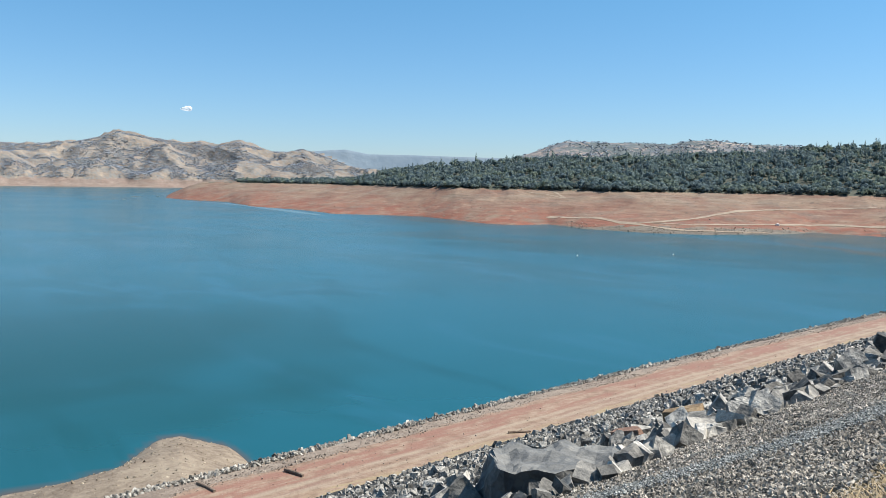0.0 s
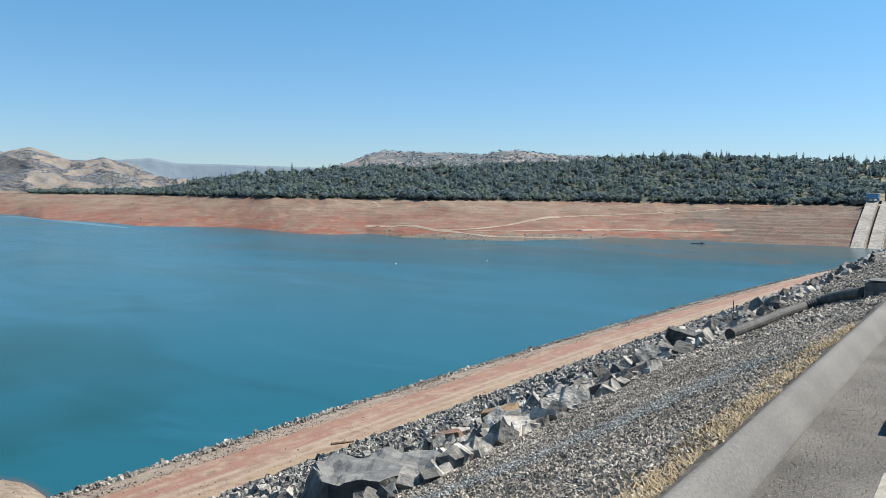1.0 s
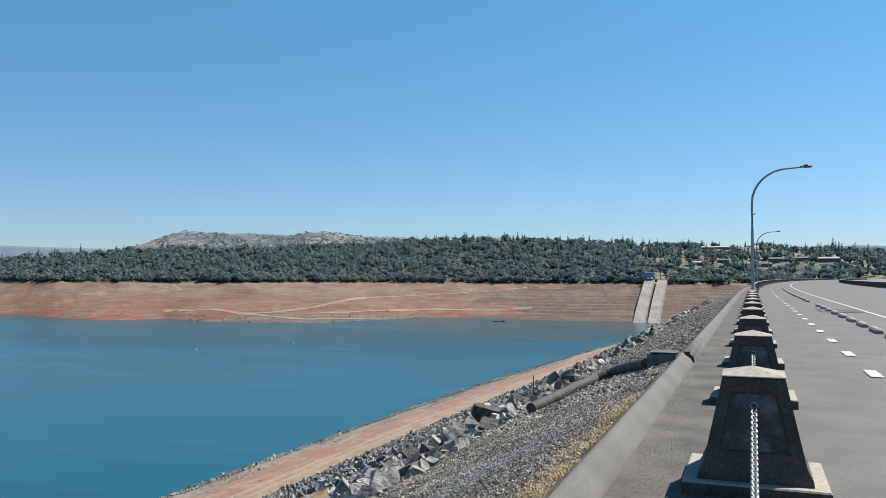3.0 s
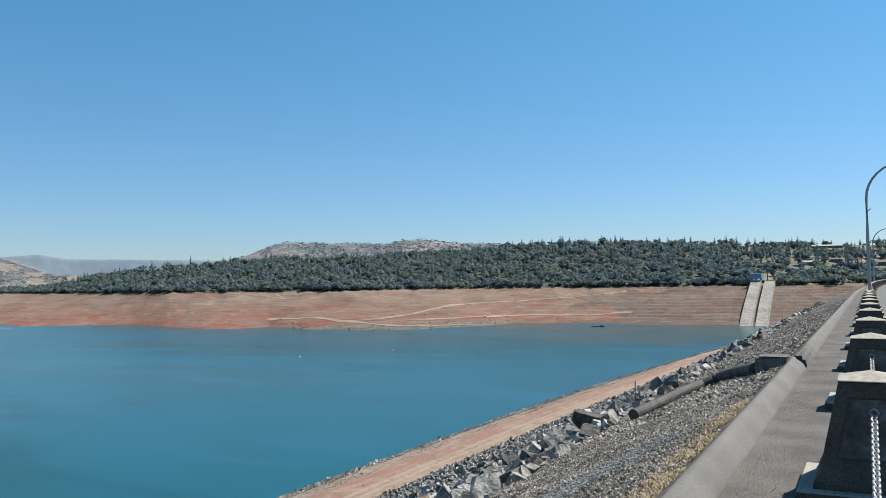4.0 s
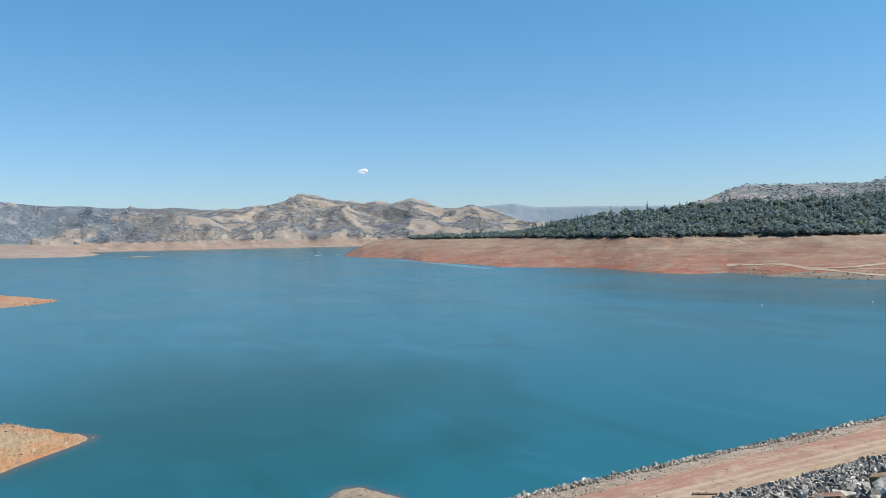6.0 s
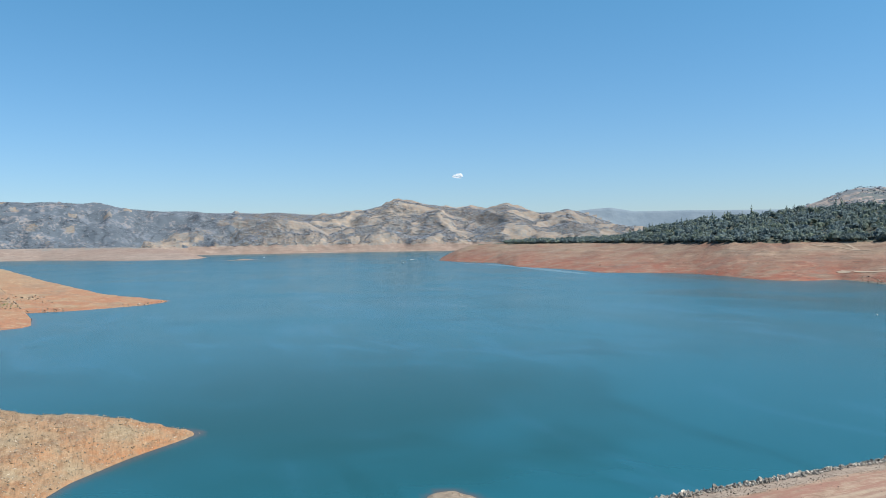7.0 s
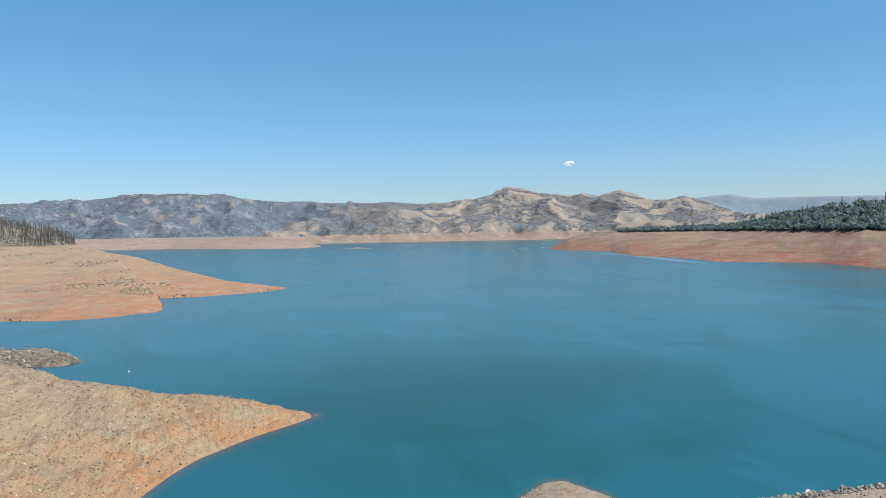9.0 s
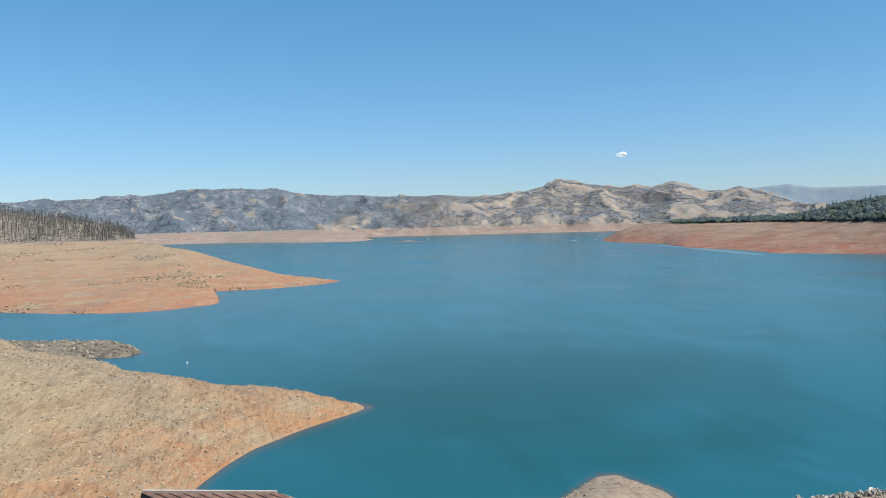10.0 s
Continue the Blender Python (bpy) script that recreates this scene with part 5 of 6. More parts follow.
SPIT_ROCK = material("grey_brown_rubble", [(0.184, 0.155, 0.115), (0.302, 0.255, 0.191), (0.438, 0.374, 0.284)], 0.5, bump=0.2, island=True)
PALE_STONE = material("pale_shore_stone", [(0.25, 0.205, 0.145), (0.34, 0.285, 0.21), (0.44, 0.385, 0.30)], 0.6, bump=0.2, island=True)
DARK_STONE = material("brown_shore_stone", [(0.19, 0.152, 0.115), (0.275, 0.225, 0.17), (0.39, 0.32, 0.245)], 0.3, bump=0.2, island=True)
shore_stones("shore_stones", "pale loose stones over the near tan cape", 42000, 83, 109, 120, 320, (9,), 0.12, 0.7, 61, PALE_STONE)
shore_stones("shore_stones", "brown stones in patches on the near tan cape", 3000, 83, 109, 120, 320, (9,), 0.1, 0.36, 62, DARK_STONE, clump=0.5)
shore_stones("spit_rocks", "grey rock rubble heaped along a low spit", 5500, 97.5, 108, 312, 400, (10,), 0.4, 1.4, 63, SPIT_ROCK)
shore_stones("shore_stones", "brown stones in patches on the orange headland", 30000, 85, 109, 490, 1300, (7, 8), 0.5, 2.6, 64, DARK_STONE, clump=0.62, size=55)
shore_stones("shore_stones", "scattered dark stones on the red shore", 3500, 0, 62, 800, 1900, (0,), 0.7, 2.4, 65, DARK_STONE, clump=0.52, size=50)
shore_stones("toe_rocks", "grey-brown rubble along the shore's toe", 3600, 23, 39, 800, 960, (0,), 0.8, 2.6, 66, DARK_STONE, zmax=WATER_Z + 4.5)
shore_stones("shore_stones", "broken brown stones on the terraced shore by the ramps", 3000, 1, 20, 800, 1300, (0,), 0.5, 1.7, 68, DARK_STONE, clump=0.42, size=30)
shore_stones("spit_stones", "pale pebbles on the small sandy spit", 3500, 58, 82, 88, 150, (11,), 0.08, 0.55, 67, PALE_STONE)

GREEN = material("green_shore_grass", [(0.10, 0.15, 0.045), (0.17, 0.21, 0.075), (0.24, 0.26, 0.11)], 0.3, bump=0.0, island=True)


def green_patch(az, el, wide, n, seed):
    """Low green growth where water seeps out of the bare shore."""
    rng = np.random.default_rng(seed)
    c = meet(az, el)
    x, y = c.x + rng.normal(size=n) * wide, c.y + rng.normal(size=n) * wide
    z = height(np.degrees(np.arctan2(-x, y)), np.hypot(x, y))[0]
    s1 = rng.uniform(0.5, 1.6, n)
    v, f = scatter(TINY, np.column_stack([x, y, z - 0.1, s1, s1 * 0.5, rng.uniform(0, 6.28, n)]), rng)
    tagged(mesh_object("green_grass", v, f, GREEN), "low green growth on the bare shore", "grass", kind="stuff")


green_patch(95.4, -3.5, 9, 260, 81)
green_patch(97.2, -3.1, 12, 160, 82)

# ------------------------------------------------------------------ burnt trees on the left headland
CHAR = material("charred_wood", [(0.06, 0.056, 0.052), (0.11, 0.104, 0.096), (0.18, 0.17, 0.155)], 0.8, bump=0.3, per_object=0.4)


def burnt_tree(seed):
    rng = np.random.default_rng(seed)
    t = thing("burnt_tree", "bare charred tree standing on the burnt headland", "tree", "burnt trees")
    h = 20.0
    lean = rng.normal(size=2) * 0.5
    trunk = [(lean[0] * u * u, lean[1] * u * u, h * u - 0.6) for u in np.linspace(0, 1, 6)]
    part("trunk", tube(bmesh.new(), trunk, [0.6, 0.52, 0.44, 0.36, 0.26, 0.12], 6), CHAR, t)
    bm = bmesh.new()
    for _ in range(9):
        u = rng.uniform(0.3, 0.95)
        q, l = rng.uniform(0, 6.28), rng.uniform(1.2, 3.2) * (1.2 - u)
        b = Vector((lean[0] * u * u, lean[1] * u * u, h * u - 0.6))
        e = b + Vector((math.cos(q) * l, math.sin(q) * l, l * rng.uniform(0.4, 1.3)))
        tube(bm, [b, b.lerp(e, 0.5) + Vector((0, 0, -0.1)), e], [0.24, 0.17, 0.09], 4)
    part("limbs", bm, CHAR, t)
    return t


rng = np.random.default_rng(91)
models = [burnt_tree(900 + i) for i in range(5)]


def burnt_test(az, r, z, k, x, y):
    return np.isin(k, (7,)) & (z > HIGH_WATER + 0.2) & (r < 1640)


az_, spots = sample_land(2400, 98.5, 110, 1040, 1660, rng, burnt_test)
for i, p in enumerate(spots[:330]):
    s = rng.uniform(0.4, 1.0)
    m = pose(*p, rng.normal() * 3, rng.normal() * 3, rng.uniform(0, 360)) @ Matrix.Diagonal((s, s, s, 1))
    if i < 5:
        models[i].matrix_basis = m
    else:
        copy = copy_thing(models[i % 5], m)
        copy.matrix_basis = m
BRUSH = material("grey_brown_brush", [(0.09, 0.08, 0.065), (0.13, 0.115, 0.09), (0.19, 0.165, 0.125)], 0.2, bump=0.0, island=True)


def dead_sapling(rng):
    """A thin dead stem with a few bare twigs, as narrow blades."""
    V, F = [], []

    def blade(a, b, w0, w1):
        q = rng.uniform(0, 3.14)
        n = np.array([math.cos(q), math.sin(q), 0])
        m = np.array([-math.sin(q), math.cos(q), 0])
        for d in (n, m):
            k = len(V)
            V.extend([a - d * w0, a + d * w0, b + d * w1, b - d * w1])
            F.extend([(k, k + 1, k + 2), (k, k + 2, k + 3)])

    top = np.array([rng.normal() * 0.06, rng.normal() * 0.06, 1.0])
    blade(np.array([0, 0, -0.05]), top, 0.022, 0.008)
    for _ in range(6):
        u = rng.uniform(0.3, 0.9)
        q, l = rng.uniform(0, 6.28), rng.uniform(0.12, 0.28)
        blade(top * u, top * u + np.array([math.cos(q) * l * 0.7, math.sin(q) * l * 0.7, l]), 0.012, 0.005)
    return np.array(V), np.array(F)


STEMS = [dead_sapling(np.random.default_rng(400 + i)) for i in range(8)]
wood("dead_thicket", "thicket of bare grey stems over the burnt headland", 6000, 97.5, 111, 1020, 1660, lambda az, r, z, k, x, y: burnt_test(az, r, z, k, x, y) & (fractal(x / 40, y / 40, 12, 4) > 0.5), STEMS, (0.9, 1.3), (4, 13), CHAR, 57)
wood("burnt_brush", "grey-brown burnt brush under the bare trees", 3600, 98.6, 110, 1040, 1660, burnt_test, BUSHES, (0.9, 1.8), (1.2, 3.2), BRUSH, 92)

# ------------------------------------------------------------------ intake ramps and gantry across the water
RAMP = material("stained_ramp_concrete", [(0.20, 0.178, 0.152), (0.31, 0.29, 0.258), (0.40, 0.38, 0.345)], 0.25, bump=0.2, stretch=(1, 1, 0.3))


def ramp(az_low, az_high, width):
    t = thing("intake_ramp", "long pale concrete intake ramp running down into the lake", "ramp", "intake ramps")
    lo, hi = np.array([az_low, 812.0]), np.array([az_high, 1075.0])
    pts = []
    for u in np.linspace(0, 1, 24):
        az, r = lo + (hi - lo) * u
        pts.append(Vector((-r * math.sin(radians(az)), r * math.cos(radians(az)), WATER_Z - 5 + (-3.5 - WATER_Z + 5) * u)))
    d = (pts[-1] - pts[0])
    n = Vector((d.y, -d.x, 0)).normalized()
    for name, a, b, low, high, mat in (("deck", -width / 2, width / 2, -6, 1.6, RAMP), ("side_wall", -width / 2 - 0.8, -width / 2, -6, 2.2, RAMP), ("side_wall", width / 2, width / 2 + 0.8, -6, 2.2, RAMP), ("rail", -1.8, -1.6, 1.6, 1.8, STEEL), ("rail", 1.6, 1.8, 1.6, 1.8, STEEL)):
        bm = bmesh.new()
        rings = [[bm.verts.new(p + n * x + Vector((0, 0, z))) for x, z in ((a, low), (b, low), (b, high), (a, high))] for p in pts]
        for p, q in zip(rings, rings[1:]):
            for k in range(4):
                bm.faces.new((p[k], p[(k + 1) % 4], q[(k + 1) % 4], q[k]))
        bm.faces.new(rings[0]), bm.faces.new(rings[-1])
        part(name, bm, mat, t)
    return pts[-1], d


top_a, way = ramp(7.42, 6.62, 10.5)
top_b, way = ramp(6.42, 5.78, 10.5)
BLUE = material("faded_blue_paint", [(0.13, 0.37, 0.62), (0.2, 0.48, 0.74)], 0.5, rough=0.5, bump=0.1)
gantry = thing("gantry_crane", "faded blue gantry crane at the head of the ramps", "crane", at=(top_a.x, top_a.y, top_a.z + 1.4), turn=-6.5)
bm = bmesh.new()
box(bm, -6.5, 6.5, -4, 4, 3.2, 9.0, 0.4)
part("cabin", bm, BLUE, gantry)
bm = bmesh.new()
box(bm, -7, 7, -4.5, 4.5, 9.0, 9.6, 0.2)
part("roof", bm, PAINT, gantry, "pale flat roof")
for x in (-5.5, 5.5):
    for y in (-3.2, 3.2):
        bm = bmesh.new()
        box(bm, x - 0.6, x + 0.6, y - 0.6, y + 0.6, 0, 5.6, 0.08)
        part("leg", bm, BLUE, gantry)
bm = bmesh.new()
box(bm, -26, 30, 5, 12, -2.2, 0.6, 0.2)
deck = thing("intake_deck", "dark concrete deck at the head of the intake ramps", "deck", at=(top_a.x, top_a.y, top_a.z + 0.6), turn=-6.5)
part("slab", bm, STONY, deck)
bm = bmesh.new()
box(bm, -26, 30, 5.0, 5.2, 0.6, 1.7)
part("parapet", bm, RAMP, deck, "pale parapet")
mast = thing("gate_tower", "grey steel hoist tower beside the ramps", "tower", at=(top_b.x, top_b.y + 9, top_b.z + 0.6), turn=-6)
for x in (-4, 4):
    bm = bmesh.new()
    box(bm, x - 0.5, x + 0.5, -0.5, 0.5, 0, 15, 0.05)
    part("leg", bm, DARK_METAL, mast)
bm = bmesh.new()
box(bm, -5, 5, -1, 1, 12.5, 15.2, 0.1)
part("hoist_beam", bm, DARK_METAL, mast)

# ------------------------------------------------------------------ houses on the hill beyond the dam
WALLS = [material("house_wall_" + n, c, 0.8, bump=0.1) for n, c in (("tan", [(0.22, 0.18, 0.14), (0.28, 0.235, 0.18)]), ("grey", [(0.17, 0.17, 0.165), (0.24, 0.235, 0.225)]))]
ROOFS = [material("roof_" + n, c, 0.6, bump=0.2) for n, c in (("pale", [(0.42, 0.42, 0.41), (0.55, 0.55, 0.53)]), ("slate", [(0.12, 0.13, 0.14), (0.19, 0.20, 0.21)]))]
GLASS_DARK = material("dark_window", [(0.02, 0.025, 0.03), (0.035, 0.04, 0.05)], 1.0, rough=0.1, bump=0.0)


def house(at, turn, length, depth, tall, wall, roof, label):
    h = thing("house", label, "house", "hillside houses", at=at, turn=turn)
    bm = bmesh.new()
    box(bm, -length / 2, length / 2, -depth / 2, depth / 2, -3, tall)
    part("wall", bm, wall, h)
    bm = bmesh.new()
    e = 0.9
    pts = [bm.verts.new(p) for p in ((-length / 2 - e, -depth / 2 - e, tall), (length / 2 + e, -depth / 2 - e, tall), (length / 2 + e, depth / 2 + e, tall), (-length / 2 - e, depth / 2 + e, tall), (-length / 2 + 1, 0, tall + depth * 0.2), (length / 2 - 1, 0, tall + depth * 0.2))]
    for q in ((0, 1, 5, 4), (2, 3, 4, 5), (1, 2, 5), (3, 0, 4), (3, 2, 1, 0)):
        bm.faces.new([pts[i] for i in q])
    part("roof", bm, roof, h)
    n = max(2, int(length / 6))
    for i in range(n):
        x = -length / 2 + length * (i + 0.5) / n
        bm = bmesh.new()
        box(bm, x - 1.1, x + 1.1, -depth / 2 - 0.08, -depth / 2 + 0.1, tall - 2.4, tall - 0.9)
        part("window", bm, GLASS_DARK, h)


for az, el, length, tall, wi, ri, label in HOUSES:
    house(meet(az, el), az * 1.0, length, 11, tall, WALLS[wi], ROOFS[ri], label)

# ------------------------------------------------------------------ on the water
WHITE = material("white_hull", [(0.7, 0.7, 0.69), (0.8, 0.8, 0.79)], 3.0, rough=0.4, bump=0.0)


def on_water(az, r):
    return (-r * math.sin(radians(az)), r * math.cos(radians(az)), WATER_Z)


def buoy(az, r, size, tall=1.0):
    b = thing("buoy", "white marker buoy floating on the lake", "buoy", "marker buoys", at=on_water(az, r))
    bm = bmesh.new()
    bmesh.ops.create_uvsphere(bm, u_segments=12, v_segments=8, radius=size)
    bmesh.ops.scale(bm, vec=(1, 1, 0.8 * tall), verts=bm.verts)
    bmesh.ops.translate(bm, vec=(0, 0, size * 0.3 * tall), verts=bm.verts)
    part("float", bm, WHITE, b)
    bm = bmesh.new()
    tube(bm, [(0, 0, size * tall * 0.8), (0, 0, size * 2.2 * tall)], size * 0.18, 6)
    part("topmark", bm, WHITE, b)


for az, r, size, tall in ((38.08, 523, 0.55, 1.0), (31.56, 557, 0.55, 1.0), (95.9, 295, 0.3, 1.6)):
    buoy(az, r, size, tall)


def boat(az, r, length, turn, hull_mat, label):
    b = thing("boat", label, "boat", "boats", at=on_water(az, r), turn=turn)
    bm = bmesh.new()
    ring = [(-0.5, -0.16), (0.2, -0.17), (0.5, 0), (0.2, 0.17), (-0.5, 0.16)]
    lo, hi = [bm.verts.new((x * length * 0.95, y * length * 0.8, -0.3)) for x, y in ring], [bm.verts.new((x * length, y * length, 1.0)) for x, y in ring]
    for k in range(5):
        bm.faces.new((lo[k], lo[(k + 1) % 5], hi[(k + 1) % 5], hi[k]))
    bm.faces.new(lo), bm.faces.new(hi)
    part("hull", bm, hull_mat, b)
    bm = bmesh.new()
    box(bm, -0.25 * length, 0.1 * length, -0.1 * length, 0.1 * length, 1.0, 2.0, 0.1)
    part("cabin", bm, hull_mat, b)
    return b


# the slick's sheen is painted in as a paler base colour
SLICK = bpy.data.materials.new("pale_sheen_slick")
SLICK.use_nodes = True
q = SLICK.node_tree.nodes["Principled BSDF"]
q.inputs["Base Color"].default_value, q.inputs["Roughness"].default_value, q.inputs["IOR"].default_value = (0.055, 0.135, 0.16, 1), 0.2, 1.33


def slick(points, width):
    line = [Vector(on_water(a, 46.0 / math.tan(radians(-e)))) + Vector((0, 0, 0.03)) for a, e in points]
    v, f = [], []
    for i, p in enumerate(line):
        d = line[min(i + 1, len(line) - 1)] - line[max(i - 1, 0)]
        w = width * math.sin(math.pi * (i + 0.35) / len(line)) / 2
        n = Vector((-d.y, d.x, 0)).normalized() * w
        v += [tuple(p - n), tuple(p + n)]
        if i:
            f.append((2 * i - 2, 2 * i - 1, 2 * i + 1, 2 * i))
    tagged(mesh_object("water_slick", v, f, SLICK), "smooth slick on the lake, its sheen painted as pale colour", "water slick", kind="structure")


slick(((65.8, -1.53), (63, -1.68), (61, -1.86), (59, -2.12), (57.5, -2.3), (56.2, -2.46)), 26)
slick(((76.6, -1.86), (75.6, -1.88), (74.8, -1.9)), 14)
slick(((78.2, -1.80), (77.6, -1.82), (77.2, -1.83)), 12)
boat(68.6, 2050, 26, 70, WHITE, "white houseboat moored far out on the lake")
boat(69.3, 1760, 9, 40, WHITE, "small white motor boat under way")
boat(67.2, 2100, 8, 60, WHITE, "small white boat near the far cape")
boat(79.0, 2900, 9, 20, WHITE, "small white boat off the islet")
ax_, el_ = 25.0, -2.5
beached = meet(ax_, el_)
boat(ax_, beached.length, 5, 60, WHITE, "small white boat drawn up on the bare shore").location.z = beached.z + 0.35
barge = thing("work_raft", "long dark work raft floating near the shore", "raft", at=on_water(17.08, 820), turn=17)
bm = bmesh.new()
box(bm, -6.5, 6.5, -1.6, 1.6, -0.4, 0.75, 0.15)
part("deck", bm, DARK_METAL, barge)
bm = bmesh.new()
box(bm, 2.5, 4.5, -1, 1, 0.75, 1.7, 0.1)
part("locker", bm, DARK_METAL, barge)

# ------------------------------------------------------------------ driftwood and marks on the berm
DRIFT = material("weathered_driftwood", [(0.13, 0.085, 0.06), (0.22, 0.16, 0.115), (0.33, 0.26, 0.20)], 3.0, bump=0.4, stretch=(1, 1, 6))


def log(d0, y0, d1, y1, r, label):
    a, b = [Vector((float(axis(y)) - d, y, float(slope_z(d)) + r * 0.7)) for d, y in ((d0, y0), (d1, y1))]
    t = thing("driftwood_log", label, "log", "driftwood", at=a)
    mid = (b - a) * 0.5 + Vector((0.06, 0.04, 0.03))
    part("trunk", tube(bmesh.new(), [(0, 0, 0), tuple(mid), tuple(b - a)], [r, r * 0.95, r * 0.7], 8), DRIFT, t)
    part("stub", tube(bmesh.new(), [tuple(mid), tuple(mid + Vector((0.1, 0.15, r * 2.0)))], [r * 0.35, r * 0.2], 5), DRIFT, t)


log(71.0, 43.0, 68.2, 43.4, 0.2, "weathered driftwood log lying on the dirt track")
log(73.6, 34.6, 70.2, 34.7, 0.2, "dark driftwood log on the berm's stony edge")
log(64.5, 70.0, 63.0, 72.4, 0.17, "pale driftwood plank beside the dirt track")
log(11.0, 15.2, 10.1, 16.2, 0.1, "grey driftwood branch wedged between boulders")
log(20.0, 33.0, 18.8, 34.0, 0.09, "pale driftwood branch among the riprap")

# boulders that stand out
TAN_ROCK = material("ochre_boulder", [(0.20, 0.13, 0.07), (0.33, 0.225, 0.12), (0.42, 0.31, 0.19)], 3.0, bump=0.5, bump_scale=9)
RUST_ROCK = material("rusty_boulder", [(0.17, 0.09, 0.06), (0.26, 0.145, 0.10), (0.33, 0.22, 0.16)], 4.0, bump=0.5, bump_scale=9)


def boulder(d, y, size, mat, label, seed, turn=0.0, rise=0.2, tilt=(0, -15)):
    v, f = block_templates(1, seed)[0]
    p = slope_place(np.array([d]), np.array([float(y)]))[0]
    me = bpy.data.meshes.new("boulder")
    me.from_pydata(v.tolist(), [], f.tolist())
    me.materials.append(mat)
    bm = bmesh.new()
    bm.from_mesh(me)
    bmesh.ops.bevel(bm, geom=list(bm.edges), offset=0.018, segments=1, affect="EDGES")
    bm.to_mesh(me)
    bm.free()
    ob = new("boulder", me)
    ob.matrix_basis = pose(p[0], p[1], p[2] + rise, tilt[0], tilt[1], turn) @ Matrix.Diagonal((*size, 1))
    return tagged(ob, label, "boulder", "large boulders")




SLAB_ROCK = material("blue_grey_slab_rock", [(0.115, 0.12, 0.122), (0.15, 0.155, 0.155), (0.185, 0.188, 0.183), (0.24, 0.24, 0.228)], 3.0, rough=0.85, bump=0.8, bump_scale=7, coarse=0.5)


def great_boulder():
    """A slab as large as a table: flat pale top, sheer faces, broken edges."""
    top, foot = ((-7.0, 7.4, -2.12), (-6.43, 7.9, -2.1), (-6.3, 9.6, -2.2), (-7.2, 9.3, -2.1), (-7.95, 8.2, -2.15)), 1.5
    mid = Vector((-6.95, 8.5, -2.6))
    pts = []
    for i, p in enumerate(top):
        p = Vector(p) - mid
        out = Vector((p.x, p.y, 0)) * (-0.35 if i < 2 else 0.3)
        pts += [tuple(p * 0.96 + Vector((0, 0, 0.03))), tuple(p + Vector((0, 0, -0.08)) + out * 0.2), tuple(p + out + Vector((0, 0, -foot)))]
    v, f = hull(pts)
    bm = bmesh.new()
    vs = [bm.verts.new(p) for p in v.tolist()]
    for q in f.tolist():
        bm.faces.new([vs[k] for k in q])
    bmesh.ops.subdivide_edges(bm, edges=list(bm.edges), cuts=9, use_grid_fill=True)
    bm.normal_update()
    for w in bm.verts:                  # broken ledges
        w.co += w.normal * (math.floor(noise.noise(w.co * 2.1) * 5) * 0.028 + math.floor(noise.noise(w.co * 5.3 + Vector((7, 0, 0))) * 3) * 0.014)
    for w in bm.verts:
        w.co += noise.noise_vector(w.co * 1.3) * 0.06 + noise.noise_vector(w.co * 3.3) * 0.05 + noise.noise_vector(w.co * 9.0) * 0.02
    bmesh.ops.triangulate(bm, faces=bm.faces)
    me = bpy.data.meshes.new("boulder")
    bm.to_mesh(me)
    bm.free()
    me.materials.append(SLAB_ROCK)
    ob = new("boulder", me)
    ob.location = mid
    return tagged(ob, "huge blue-grey slab-sided boulder in the riprap", "boulder", "large boulders")


great_boulder()
boulder(8.6, 8.0, (0.4, 0.36, 0.45), ROCK, "large grey angular boulder beside the slab", 302, 110, 0.1)
boulder(9.0, 15.3, (0.85, 0.75, 0.75), TAN_ROCK, "rounded ochre boulder among grey riprap", 303, 20, 0.32)
boulder(6.3, 12.7, (0.62, 0.5, 0.36), ROCK, "pale grey wedge-shaped boulder", 304, 35, 0.16, (14, 6))
boulder(10.4, 15.4, (0.7, 0.6, 0.5), RUST_ROCK, "small rust-red boulder among grey riprap", 305, 10, 0.25)
boulder(9.9, 14.2, (0.7, 0.6, 0.7), ROCK, "dark grey boulder next to the ochre one", 306, 130, 0.15)
boulder(6.2, 19.4, (0.95, 0.75, 0.75), ROCK, "dark overhanging boulder below the drain pipe", 307, 200, 0.25)
boulder(5.9, 17.2, (0.45, 0.4, 0.4), ROCK, "pale grey boulder at the gravel's edge", 308, 260, 0.2)
boulder(6.0, 14.6, (0.4, 0.4, 0.4), ROCK, "grey boulder at the gravel's edge", 309, 310, 0.15)
boulder(5.7, 10.6, (0.4, 0.34, 0.26), ROCK, "flat grey boulder half buried in gravel", 310, 30, 0.1)

# bluish fine stone in a line down the gravel, and dry grass along the kerb
BLUE_GRAVEL = material("bluish_fine_gravel", [(0.22, 0.235, 0.225), (0.295, 0.31, 0.298), (0.38, 0.392, 0.375)], 8.0, bump=0.0, island=True)


def streak():
    rng = np.random.default_rng(71)
    n = 8500
    u = rng.random(n)
    d, y = np.interp(u, (0, 0.4, 1), (4.6, 3.25, 2.35)), np.interp(u, (0, 0.4, 1), (5.0, 7.2, 10.2))
    d, y = d + rng.normal(size=n) * 0.17, y + rng.normal(size=n) * 0.17
    p = slope_place(d, y)
    s = rng.uniform(0.016, 0.034, n)
    rows = np.column_stack([p[:, 0], p[:, 1], p[:, 2] + 0.034 + s * 0.25, s, s, rng.uniform(0, 6.28, n)])
    v, f = scatter(STONES, rows, rng)
    tagged(mesh_object("fine_gravel", v, f, BLUE_GRAVEL), "bluish fine gravel in a washed streak", "gravel", kind="stuff")


streak()


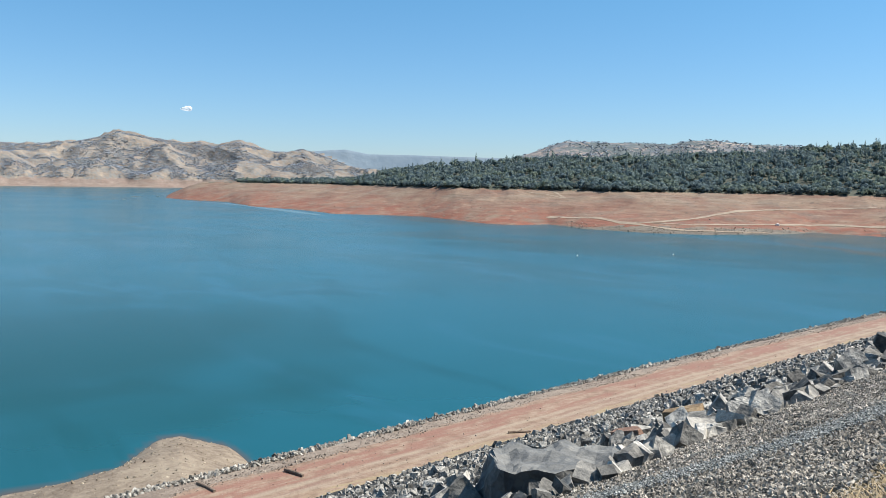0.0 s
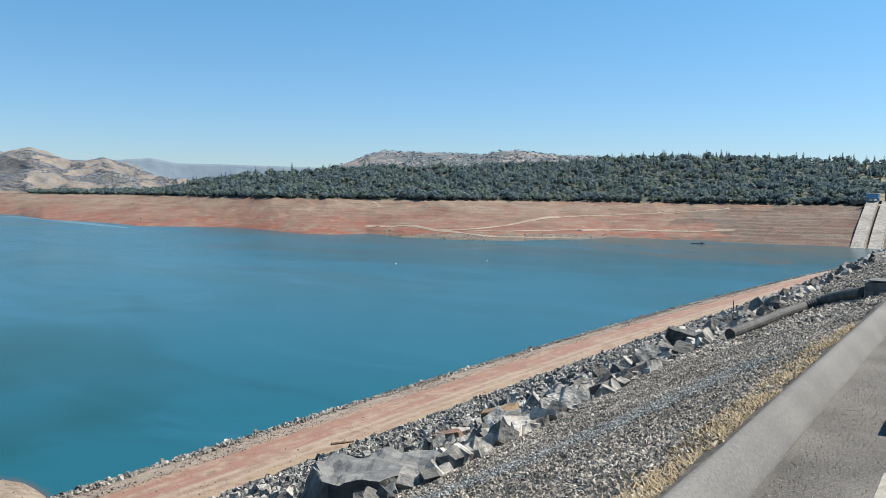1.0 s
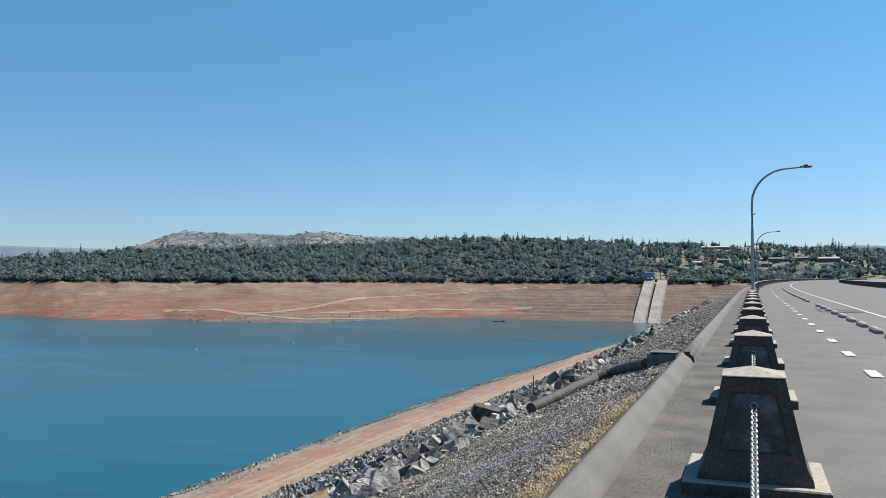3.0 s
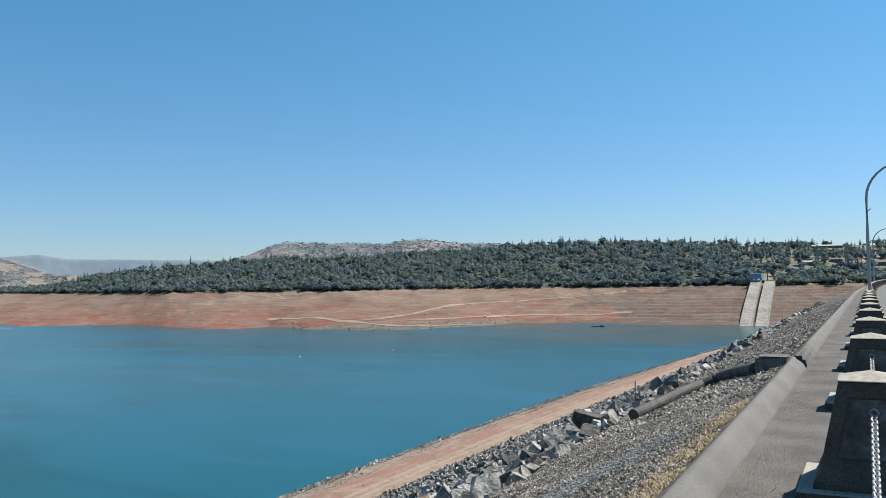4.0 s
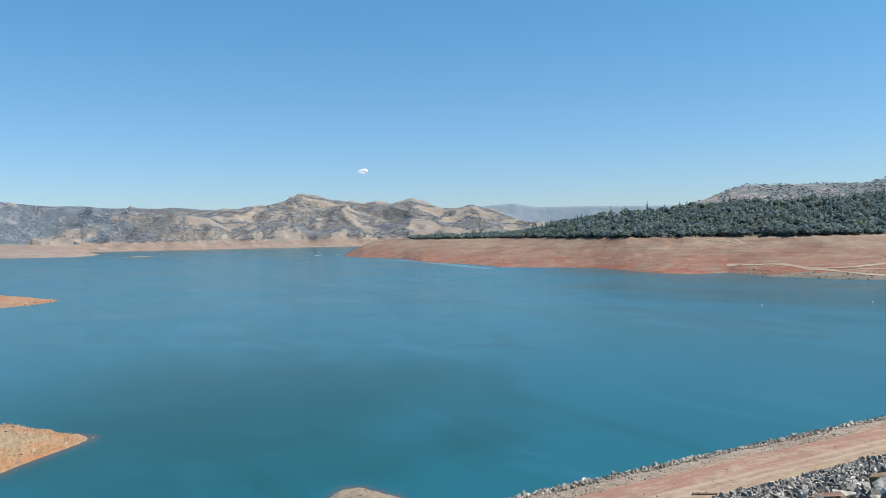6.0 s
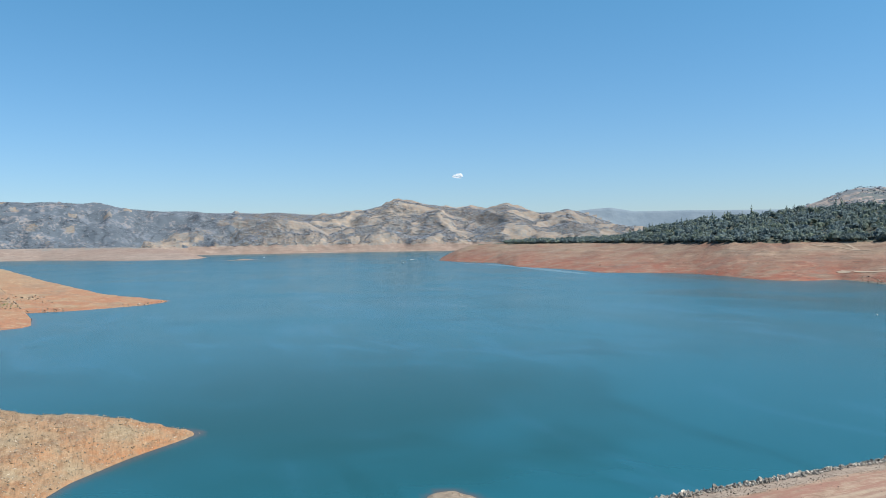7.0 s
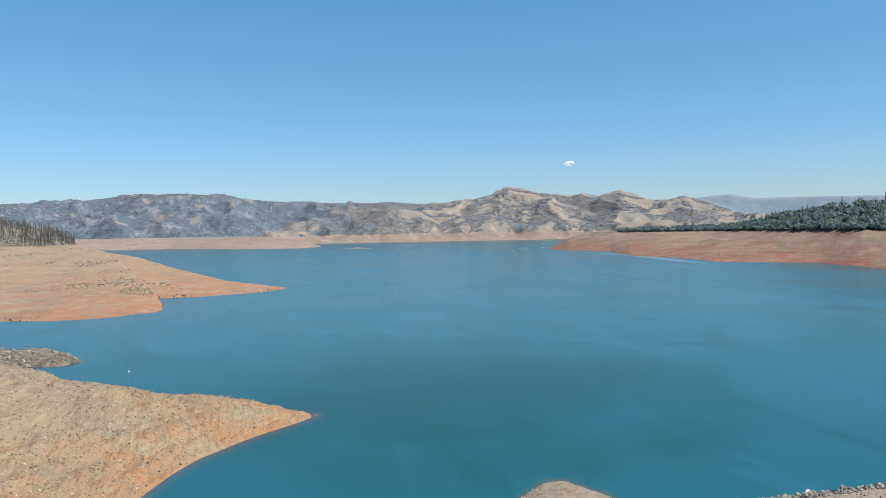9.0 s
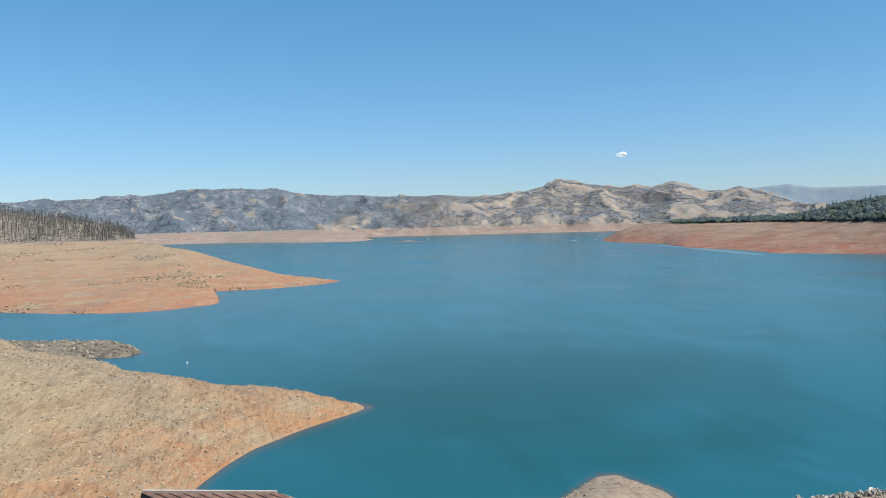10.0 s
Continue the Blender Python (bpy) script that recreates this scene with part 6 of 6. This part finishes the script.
def grit():
    """Loose grit swept against the kerb and scattered over the walkway."""
    rng = np.random.default_rng(73)
    n = 6000
    y = 2.5 + 16 * rng.random(n) ** 1.3
    x = -1.0 + np.minimum(np.abs(rng.normal(size=n)) * 0.35, 1.2)
    s1 = rng.uniform(0.005, 0.012, n)
    rows = np.column_stack([x, y, 0.012 + s1 * 0.25, s1, s1, rng.uniform(0, 6.28, n)])
    v, f = scatter([tilted(t, rng) for t in STONES], rows, rng)
    tagged(mesh_object("grit", v, f, GRAVEL), "loose grit along the kerb on the walkway", "grit", kind="stuff")


grit()
STRAW = material("dry_straw", [(0.33, 0.245, 0.13), (0.43, 0.335, 0.195), (0.52, 0.42, 0.27)], 5.0, bump=0.0, island=True)


GOLD_GRIT = material("straw_strewn_grit", [(0.27, 0.20, 0.11), (0.37, 0.285, 0.165), (0.46, 0.37, 0.235)], 6.0, bump=0.0, island=True)
gravel("straw_litter", "straw-coloured litter and grit beside the kerb", 1.42, 1.8, 3.5, 10.0, 2600, 0.022, 0.045, 44, GOLD_GRIT)


def dry_grass():
    rng = np.random.default_rng(72)
    n = 7500
    y = 3.5 + 8.0 * rng.random(n) ** 0.9
    d = 1.42 + np.abs(rng.normal(size=n)) * 0.17
    keep = fractal(d * 2.2, y * 2.2, 8, 3) > 0.45
    d, y = d[keep], y[keep]
    n = len(d)
    p = slope_place(d, y) + np.array([0, 0, 0.02])
    q, h, lean = rng.uniform(0, 6.28, n), rng.uniform(0.02, 0.05, n), rng.uniform(0.8, 2.6, n)
    w = np.stack([-np.sin(q), np.cos(q), 0 * q], -1) * 0.004
    tip = p + np.stack([np.cos(q) * lean * h, np.sin(q) * lean * h, h], -1)
    v = np.stack([p - w, p + w, tip], 1).reshape(-1, 3)
    f = np.arange(3 * n).reshape(-1, 3)
    tagged(mesh_object("dry_grass", v, f, STRAW), "dry straw-coloured grass along the kerb", "grass", kind="stuff")


dry_grass()

# ------------------------------------------------------------------ slatted shade below the crest
WOOD = material("brown_stained_timber", [(0.12, 0.065, 0.045), (0.18, 0.10, 0.07), (0.25, 0.15, 0.11)], 6.0, bump=0.2, stretch=(1, 1, 1))
# pale colour for the slats' sunlit faces
SLAT_TOP = material("sunlit_slat", [(0.40, 0.33, 0.29), (0.50, 0.43, 0.385)], 8.0, bump=0.2)
pergola = thing("pergola", "brown timber pergola with sunlit slat tops painted pale", "pergola", at=(-13.5, -2.14, -2.5))
PU, PV = Vector((0.30, 0.954, 0)), Vector((0.80, 0.60, 0))


def beam(name, a, b, w, h, mat, label=""):
    d = (b - a).normalized()
    n = Vector((-d.y, d.x, 0)) * w / 2
    bm = bmesh.new()
    vs = [bm.verts.new(p) for p in (a - n, a + n, b + n, b - n)]
    top = [bm.verts.new(v.co + Vector((0, 0, h))) for v in vs]
    for k in range(4):
        bm.faces.new((vs[k], vs[(k + 1) % 4], top[(k + 1) % 4], top[k]))
    bm.faces.new(vs), bm.faces.new(top)
    part(name, bm, mat, pergola, label)


beam("beam", Vector((0, 0, -0.1)), PU * 2.2 + Vector((0, 0, -0.1)), 0.06, 0.14, SLAT_TOP, "pale edge beam")
beam("beam", PV * 1.7 + Vector((0, 0, -0.1)), PV * 1.7 + PU * 2.2 + Vector((0, 0, -0.1)), 0.06, 0.14, WOOD)
for k in range(10):
    a = PU * (0.02 + 0.235 * k)
    beam("slat", a + Vector((0, 0, -0.14)), a + PV * 1.7 + Vector((0, 0, -0.14)), 0.11, 0.15, WOOD)
    # added pale strip: the lit face beside each brown slat
    b = a + PU * 0.118
    beam("slat_cap", b + Vector((0, 0, -0.05)), b + PV * 1.7 + Vector((0, 0, -0.05)), 0.10, 0.03, SLAT_TOP)
for a in (Vector((0, 0, 0)), PU * 2.1, PV * 1.7, PV * 1.7 + PU * 2.1):
    bm = bmesh.new()
    box(bm, a.x - 0.05, a.x + 0.05, a.y - 0.05, a.y + 0.05, -3.3, -0.1)
    part("post", bm, WOOD, pergola)

# ------------------------------------------------------------------ a small cloud
CLOUD = bpy.data.materials.new("thin_white_cloud")
CLOUD.use_nodes = True
N, L = CLOUD.node_tree.nodes, CLOUD.node_tree.links
white, thin, both = N.new("ShaderNodeBsdfDiffuse"), N.new("ShaderNodeBsdfTranslucent"), N.new("ShaderNodeMixShader")
white.inputs[0].default_value = thin.inputs[0].default_value = (0.95, 0.95, 0.95, 1)
both.inputs[0].default_value = 0.55
wisp, gap = N.new("ShaderNodeMixShader"), N.new("ShaderNodeBsdfTransparent")
wisp.inputs[0].default_value = 0.5
L.new(white.outputs[0], both.inputs[1]), L.new(thin.outputs[0], both.inputs[2]), L.new(both.outputs[0], wisp.inputs[1]), L.new(gap.outputs[0], wisp.inputs[2])
L.new(wisp.outputs[0], N["Material Output"].inputs[0])
bm = bmesh.new()
bmesh.ops.create_icosphere(bm, subdivisions=5, radius=1.0)
for v in bm.verts:
    lump = 1 + 0.18 * noise.noise(v.co * 1.7) + 0.06 * noise.noise(v.co * 4.1)
    v.co = Vector((v.co.x * 30 * lump, v.co.y * 14 * lump, v.co.z * (15 if v.co.z > 0 else 9) * lump * (1.05 + 0.35 * v.co.x)))
for f in bm.faces:
    f.smooth = True
me = bpy.data.meshes.new("cloud")
bm.to_mesh(me)
bm.free()
me.materials.append(CLOUD)
cloud = new("cloud", me)
cloud.matrix_basis = pose(-4500 * math.sin(radians(65.3)), 4500 * math.cos(radians(65.3)), EYE + 4500 * math.tan(radians(4.62)), 0, 0, 65.3)
tagged(cloud, "single small white cloud in the clear sky", "cloud", kind="structure")
